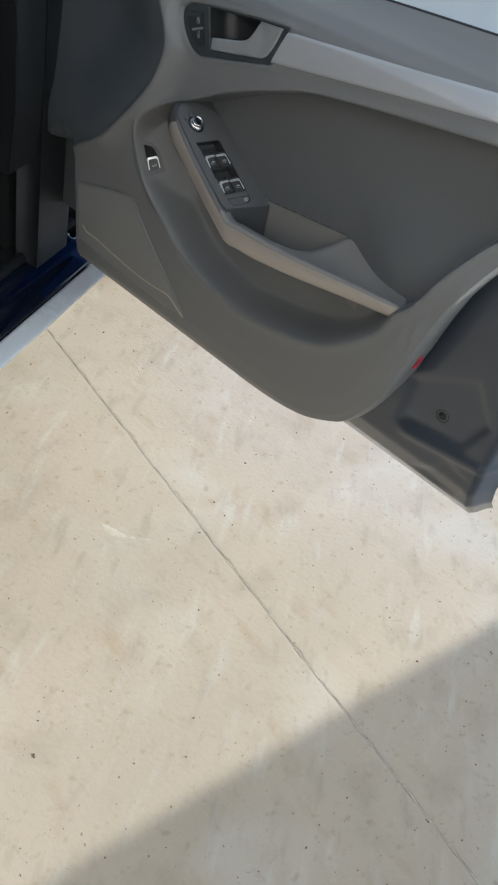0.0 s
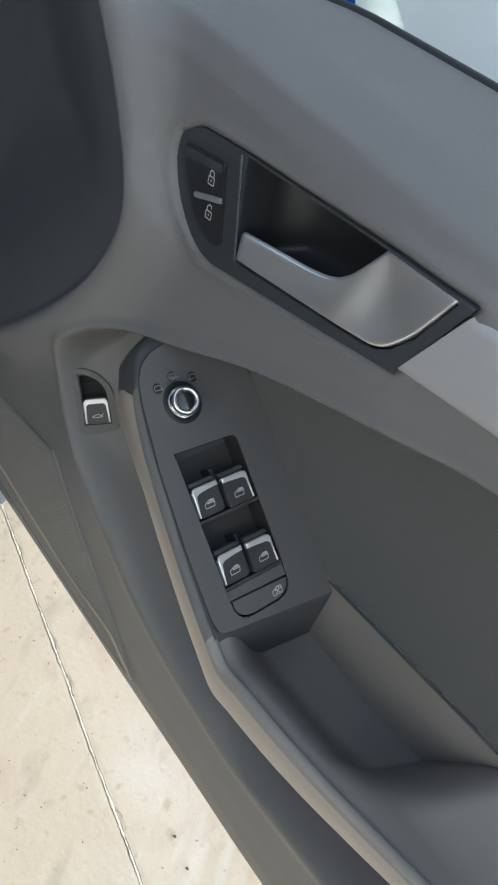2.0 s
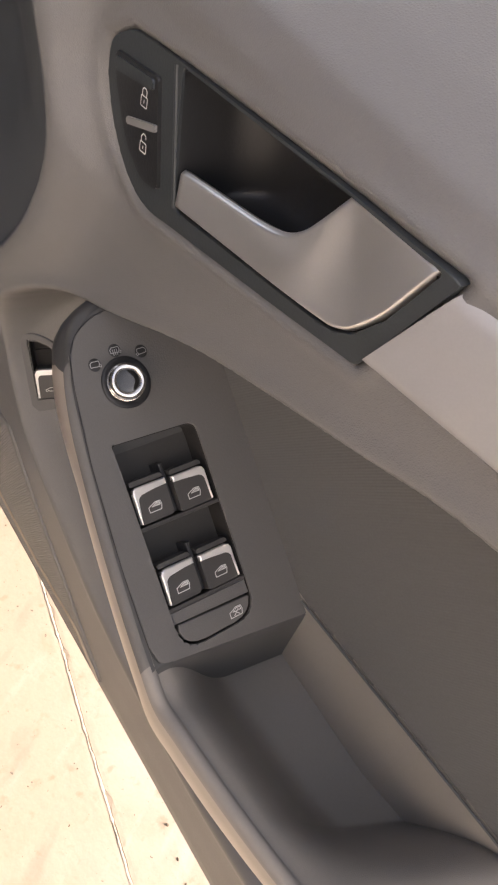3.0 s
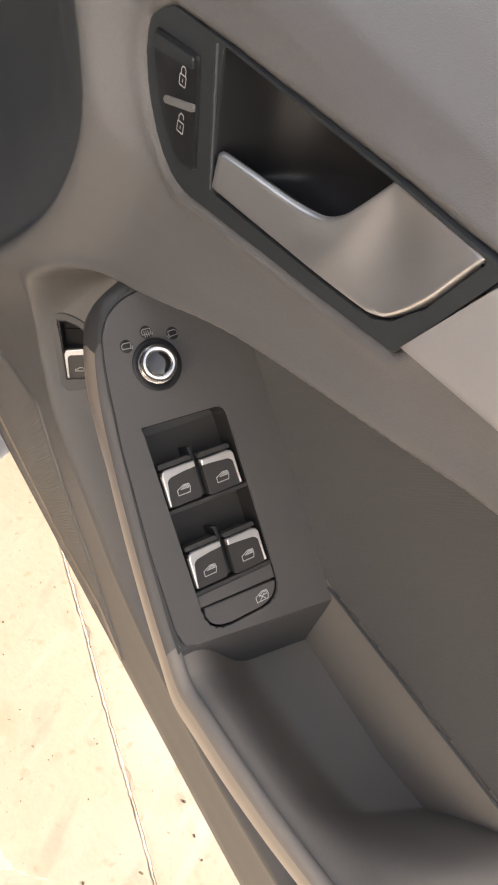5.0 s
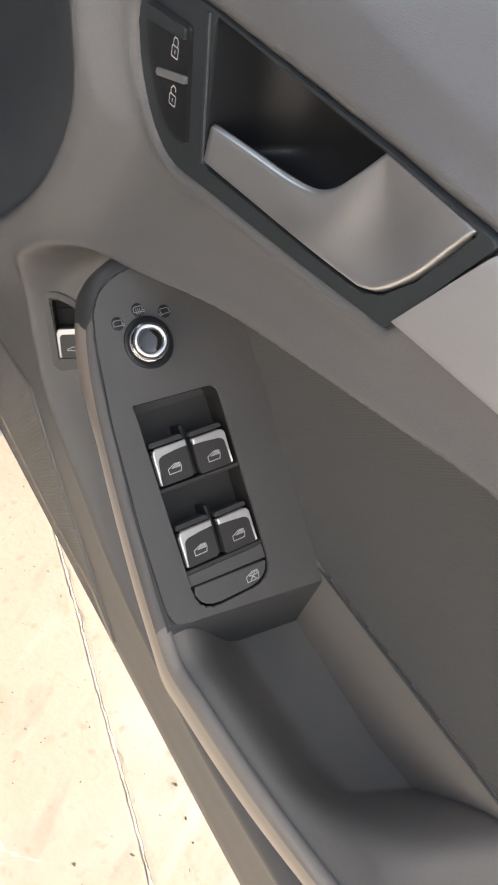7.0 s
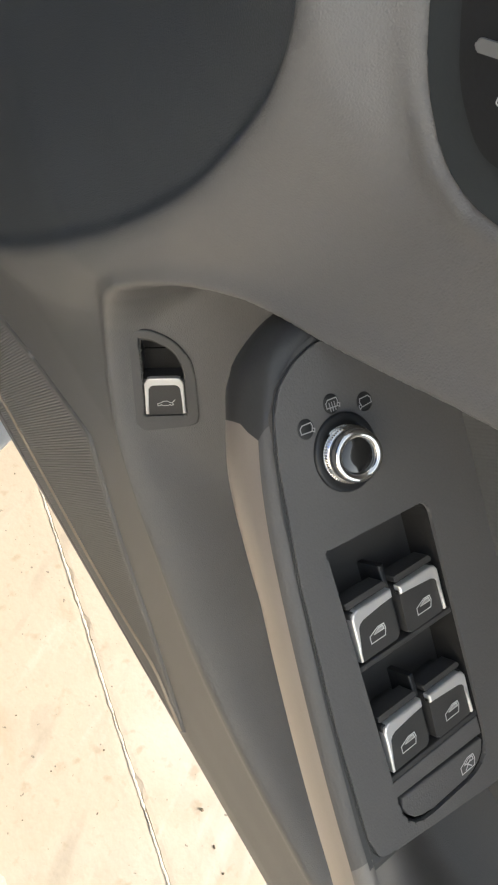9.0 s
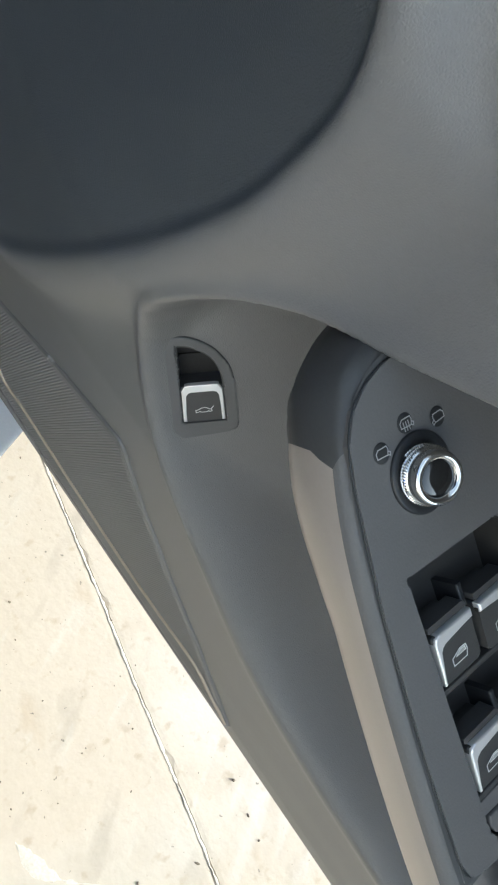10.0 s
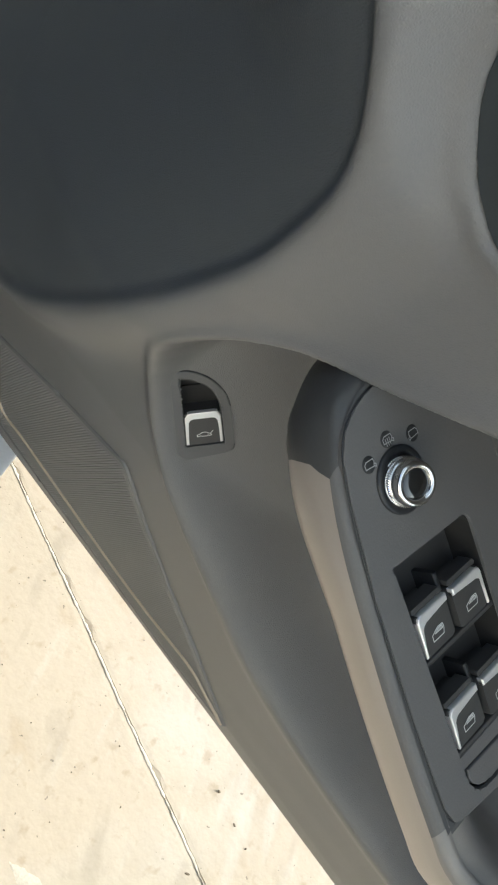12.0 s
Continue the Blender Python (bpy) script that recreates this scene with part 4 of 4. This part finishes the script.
sweep("underbody", [(-0.10, 0.33), (-0.10, 0.42), (-1.6, 0.40), (-1.6, 0.30)], -0.1, 2.2, M_RUBBER, base=SILL)
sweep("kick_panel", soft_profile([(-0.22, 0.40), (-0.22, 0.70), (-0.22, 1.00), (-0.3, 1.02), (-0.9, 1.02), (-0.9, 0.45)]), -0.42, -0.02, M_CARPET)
sweep("pillar", soft_profile([(-0.15, 0.30), (-0.15, 0.60), (-0.15, 0.95), (-0.17, 1.02), (-0.20, 1.02), (-0.20, 0.30)]), -0.14, -0.015, M_BLACK)
sweep("dashboard", soft_profile([(-0.16, 0.62), (-0.15, 0.80), (-0.17, 0.98), (-0.30, 1.03), (-1.2, 1.04), (-1.2, 0.6)]), -0.10, 0.08, M_BLACK, "black dashboard end")
# unseen closed cabin shell, added to keep sky light off the door
sweep("roof", soft_profile([(-0.26, 1.40), (-0.25, 1.44), (-0.34, 1.47), (-0.9, 1.49), (-1.50, 1.44), (-1.50, 1.40)]), 0.45, 2.2, M_PAINT, "unseen blue painted roof that blocks sky light")
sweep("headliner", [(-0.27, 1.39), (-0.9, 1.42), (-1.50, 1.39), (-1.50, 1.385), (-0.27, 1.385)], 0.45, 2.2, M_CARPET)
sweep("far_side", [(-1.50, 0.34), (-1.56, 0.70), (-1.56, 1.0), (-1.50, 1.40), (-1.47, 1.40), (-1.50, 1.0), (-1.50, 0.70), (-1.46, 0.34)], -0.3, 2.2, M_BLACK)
sweep("rear_light_block", [(-0.20, 0.36), (-0.27, 1.40), (-1.50, 1.40), (-1.50, 0.36)], 1.72, 2.2, M_BLACK)
screen = []
for k in range(9):
    f = k / 8
    for o in (-0.32 - 0.02 * f, -0.8, -1.48):
        screen.append(HINGE + REAR * (-0.36 + 0.84 * f) + OUT * o + Vector((0, 0, 1.01 + 0.40 * f ** 0.85 + (0.02 if o == -0.8 else 0))))
mesh_part("windscreen", screen, grid_faces(9, 3), M_BLACK, car, "unseen opaque windscreen added to block light")
fender = []
for k in range(30):
    s = k / 29
    base = Vector((-1.075, 0.985, 0)) + Vector((-0.50, 0.866, 0)) * (s * 1.12)
    for o, z in soft_profile([(-0.02, 0.42), (0.005, 0.55), (0.012, 0.70), (-0.005, 0.82), (-0.03, 0.90), (-0.10, 0.955 - 0.05 * s), (-0.45, 1.0 - 0.07 * s), (-0.85, 1.02 - 0.07 * s)], 40):
        fender.append(base + Vector((0.866, 0.50, 0)) * (o - 0.06 * max(0, s - 0.6) ** 1.5) + Vector((0, 0, z)))
mesh_part("front_fender", fender, grid_faces(30, 40), M_PAINT, car, "glossy bright blue fender and bonnet")

# wheels
for s_along in (-0.82, 2.40):
    hub = HINGE + REAR * s_along + OUT * -0.30 + Vector((0, 0, 0.33))
    wmat = basis(hub, REAR, Vector((0, 0, 1)))
    if wmat.col[2].to_3d().dot(OUT) < 0:
        wmat = basis(hub, -REAR, Vector((0, 0, 1)))
    wheel = mesh_part("wheel", *lathe([(0.20, -0.10), (0.27, -0.11), (0.315, -0.10), (0.33, -0.07), (0.33, 0.07), (0.315, 0.10), (0.27, 0.11), (0.225, 0.105)], wmat, 48), M_RUBBER, car, "black rubber tyre")
    mesh_part("rim", *lathe([(0.225, 0.105), (0.22, 0.08), (0.20, 0.05), (0.10, 0.07), (0.03, 0.085), (0.0, 0.085)], wmat, 40), M_BLACK, wheel, "dark alloy rim")

# door mirror's pale rounded cap, set at the fender's nose
cap_c = Vector((-1.280, 1.511, 0.800))
cap_axis = Vector((0.42, 0.10, -0.90)).normalized()
lm = basis(cap_c, Vector((1, 0.2, 0.0)), cap_axis)
lrot = Matrix((lm.col[0].to_3d(), lm.col[2].to_3d(), cap_axis)).transposed().to_4x4()
lrot.translation = cap_c
lprof = [(0.0, -0.155), (0.012, -0.154), (0.035, -0.140), (0.058, -0.10), (0.074, -0.05), (0.083, 0.0), (0.086, 0.05), (0.080, 0.11), (0.05, 0.15), (0.0, 0.16)]
mirror_cap = mesh_part("mirror_cap", *lathe([(p[0] * 1.12, p[1] * 0.90) for p in curve_points(lprof, 40)], lrot, 40), M_MIRRORCAP, car, "pale rounded lamp housing")

# ---- ground: one concrete sheet with a sawn joint ----
J0, JD = Vector((-0.50, 0.9110, 0)), Vector((0.981, -0.194, 0)).normalized()
JN = Vector((-JD.y, JD.x, 0))
s_fine = np.arange(-1.6, 1.6, 0.007)
s_all = np.concatenate([[-300, -60, -15, -5, -2.5], s_fine, [2.5, 5, 15, 60, 300]])
t_all = [-300, -60, -15, -5, -2, -1, -0.5, -0.2, -0.05, -0.008, -0.0022, -0.0013, 0.0013, 0.0022, 0.008, 0.05, 0.2, 0.5, 1, 2, 5, 15, 60, 300]
gverts = []
for s in s_all:
    wob = 0.0018 * noise.noise((s * 7, 0, 0)) + 0.0009 * noise.noise((s * 60, 5, 0))
    chip_a = max(0, noise.noise((s * 28, 9, 0)) - 0.15) * 0.010
    chip_b = max(0, noise.noise((s * 28, 19, 0)) - 0.15) * 0.010
    fill = 0.5 + 0.5 * noise.noise((s * 14, 30, 0))
    for t in t_all:
        z, tt = 0.0, t
        if abs(t) < 0.02:
            tt = t + wob + (chip_b if 0.0018 < t < 0.004 else 0) - (chip_a if -0.004 < t < -0.0018 else 0)
        if abs(t) < 0.0018:
            z = -0.0008 - 0.0018 * fill
        elif abs(t) < 0.02 and abs(t) > 0.004:
            z = 0.0004
        p = J0 + JD * float(s) + JN * float(tt)
        gverts.append((p.x, p.y, z))
ground = mesh_part("ground", gverts, grid_faces(len(s_all), len(t_all)), M_CONCRETE, None, "", False)
tagged(ground, "cream concrete floor with a sawn joint and brown stains", "ground", kind="structure")

# ---- low wall beyond the door; two unseen added walls shape the light ----
bm = bmesh.new()
for k in range(8):
    x0 = -7.0 + k * 1.05
    bmesh.ops.create_cube(bm, size=1, matrix=Matrix.Translation((x0 + 0.52, 3.35, 0.6)) @ Matrix.Diagonal((1.0497, 0.16, 1.2, 1)))
tagged(part("wall_north", bm, M_WALL), "low pale grey panelled wall", "wall", kind="structure")
# unseen wall, added so that its shadow edge falls across the floor
LDIR, LNORM = Vector((0.205, 0.979, 0)), Vector((0.979, -0.205, 0))
SHADE_H = 1.1
reach = SHADE_H / math.tan(radians(SUN_EL)) * -LNORM.dot(Vector((-math.cos(radians(SUN_AZ)), -math.sin(radians(SUN_AZ)), 0)))
wm = Matrix((LNORM, LDIR, Vector((0, 0, 1)))).transposed().to_4x4()
wm.translation = LNORM * (-0.343 + reach)
bm = bmesh.new()
bmesh.ops.create_cube(bm, size=1, matrix=wm @ Matrix.Translation((0.06, 2.2, SHADE_H / 2)) @ Matrix.Diagonal((0.12, 9.0, SHADE_H, 1)))
tagged(part("shade_wall_east", bm, M_WALL), "unseen low wall added to shade the floor", "wall", kind="structure")

# unseen sunlit wall, added as a warm reflector for the door
bm = bmesh.new()
for k in range(8):
    bmesh.ops.create_cube(bm, size=1, matrix=Matrix.Translation((-3.2 + k * 1.05, -1.55, 1.3)) @ Matrix.Diagonal((1.045, 0.16, 2.6, 1)))
M_CREAM = material("cream_render", (0.74, 0.69, 0.62), 0.8, 0, 0.05, 80, 0.10, 1.2, 0.2)
tagged(part("bounce_wall_south", bm, M_CREAM), "unseen cream wall added to bounce sunlight", "wall", kind="structure")

# ---- grit and a cement splash on the floor ----
rng = random.Random(4)
bm = bmesh.new()
for k in range(520):
    px, py = rng.uniform(-1.5, 0.3), rng.uniform(0.15, 1.6)
    size = rng.choice((0.0005, 0.0007, 0.0009, 0.0012, 0.0017)) * rng.uniform(0.7, 1.3)
    mm = Matrix.Translation((px, py, size * 0.3)) @ Euler((rng.uniform(0, 3), rng.uniform(0, 3), rng.uniform(0, 3))).to_matrix().to_4x4() @ Matrix.Diagonal((size * rng.uniform(1, 2.6), size, size * rng.uniform(0.5, 1), 1))
    bmesh.ops.create_icosphere(bm, subdivisions=1, radius=1, matrix=mm)
M_GRIT = material("grit", (0.13, 0.10, 0.07), 0.9, 0, 0.3, 300, 0.4, 4)
tagged(part("grit", bm, M_GRIT), "small brown grit scattered on concrete", "grit", kind="stuff")
# pale filler crumbling along the sawn joint
fill_verts, fill_s = [], np.arange(-1.5, 1.5, 0.003)
for s in fill_s:
    wob = 0.0018 * noise.noise((s * 7, 0, 0)) + 0.0009 * noise.noise((s * 60, 5, 0)) + 0.0008 * noise.noise((s * 190, 5, 4))
    half = max(0.0003, 0.0017 + 0.0020 * noise.noise((s * 33, 3, 0)) + 0.0016 * noise.noise((s * 150, 3, 7)))
    high = 0.0010 + 0.0012 * noise.noise((s * 25, 13, 0)) + 0.0006 * noise.noise((s * 170, 13, 0))
    for t, z in ((-half - 0.0006, -0.0015), (-half * 0.6, high * 0.8), (0.0, high), (half * 0.6, high * 0.8), (half + 0.0006, -0.0015)):
        p = J0 + JD * float(s) + JN * float(t + wob - 0.0007)
        fill_verts.append((p.x, p.y, z + 0.0002))
M_FILL = material("joint_filler", (0.46, 0.41, 0.34), 0.85, 0, 0.25, 300, 0.3, 40, 0.4)
mesh_part("joint_filler", fill_verts, grid_faces(len(fill_s), 5), M_FILL, ground, "pale cement filler in the joint", False)
# a dried cement splash
splash = []
for k in range(40):
    f = k / 39
    cx_, cy_ = -0.795 + 0.105 * f, 0.772 + 0.062 * f - 0.018 * math.sin(math.pi * f)
    wide = (0.004 + 0.013 * math.sin(math.pi * min(1.0, f * 1.5)) ** 2) * (1 - 0.7 * f) + 0.003 * noise.noise((f * 9, 2, 0))
    for t in (-1.0, -0.6, 0.0, 0.6, 1.0):
        rough = 0.004 * noise.noise((f * 14, t * 2, 7)) * abs(t)
        splash.append((cx_ - 0.5 * (wide * t + rough), cy_ + 0.86 * (wide * t + rough), -0.0003 + 0.0011 * (1 - abs(t) ** 1.5) * math.sin(math.pi * (0.03 + 0.94 * f)) ** 0.5))
mesh_part("cement_splash", splash, grid_faces(40, 5), M_FILL, ground, "pale dried cement splash")
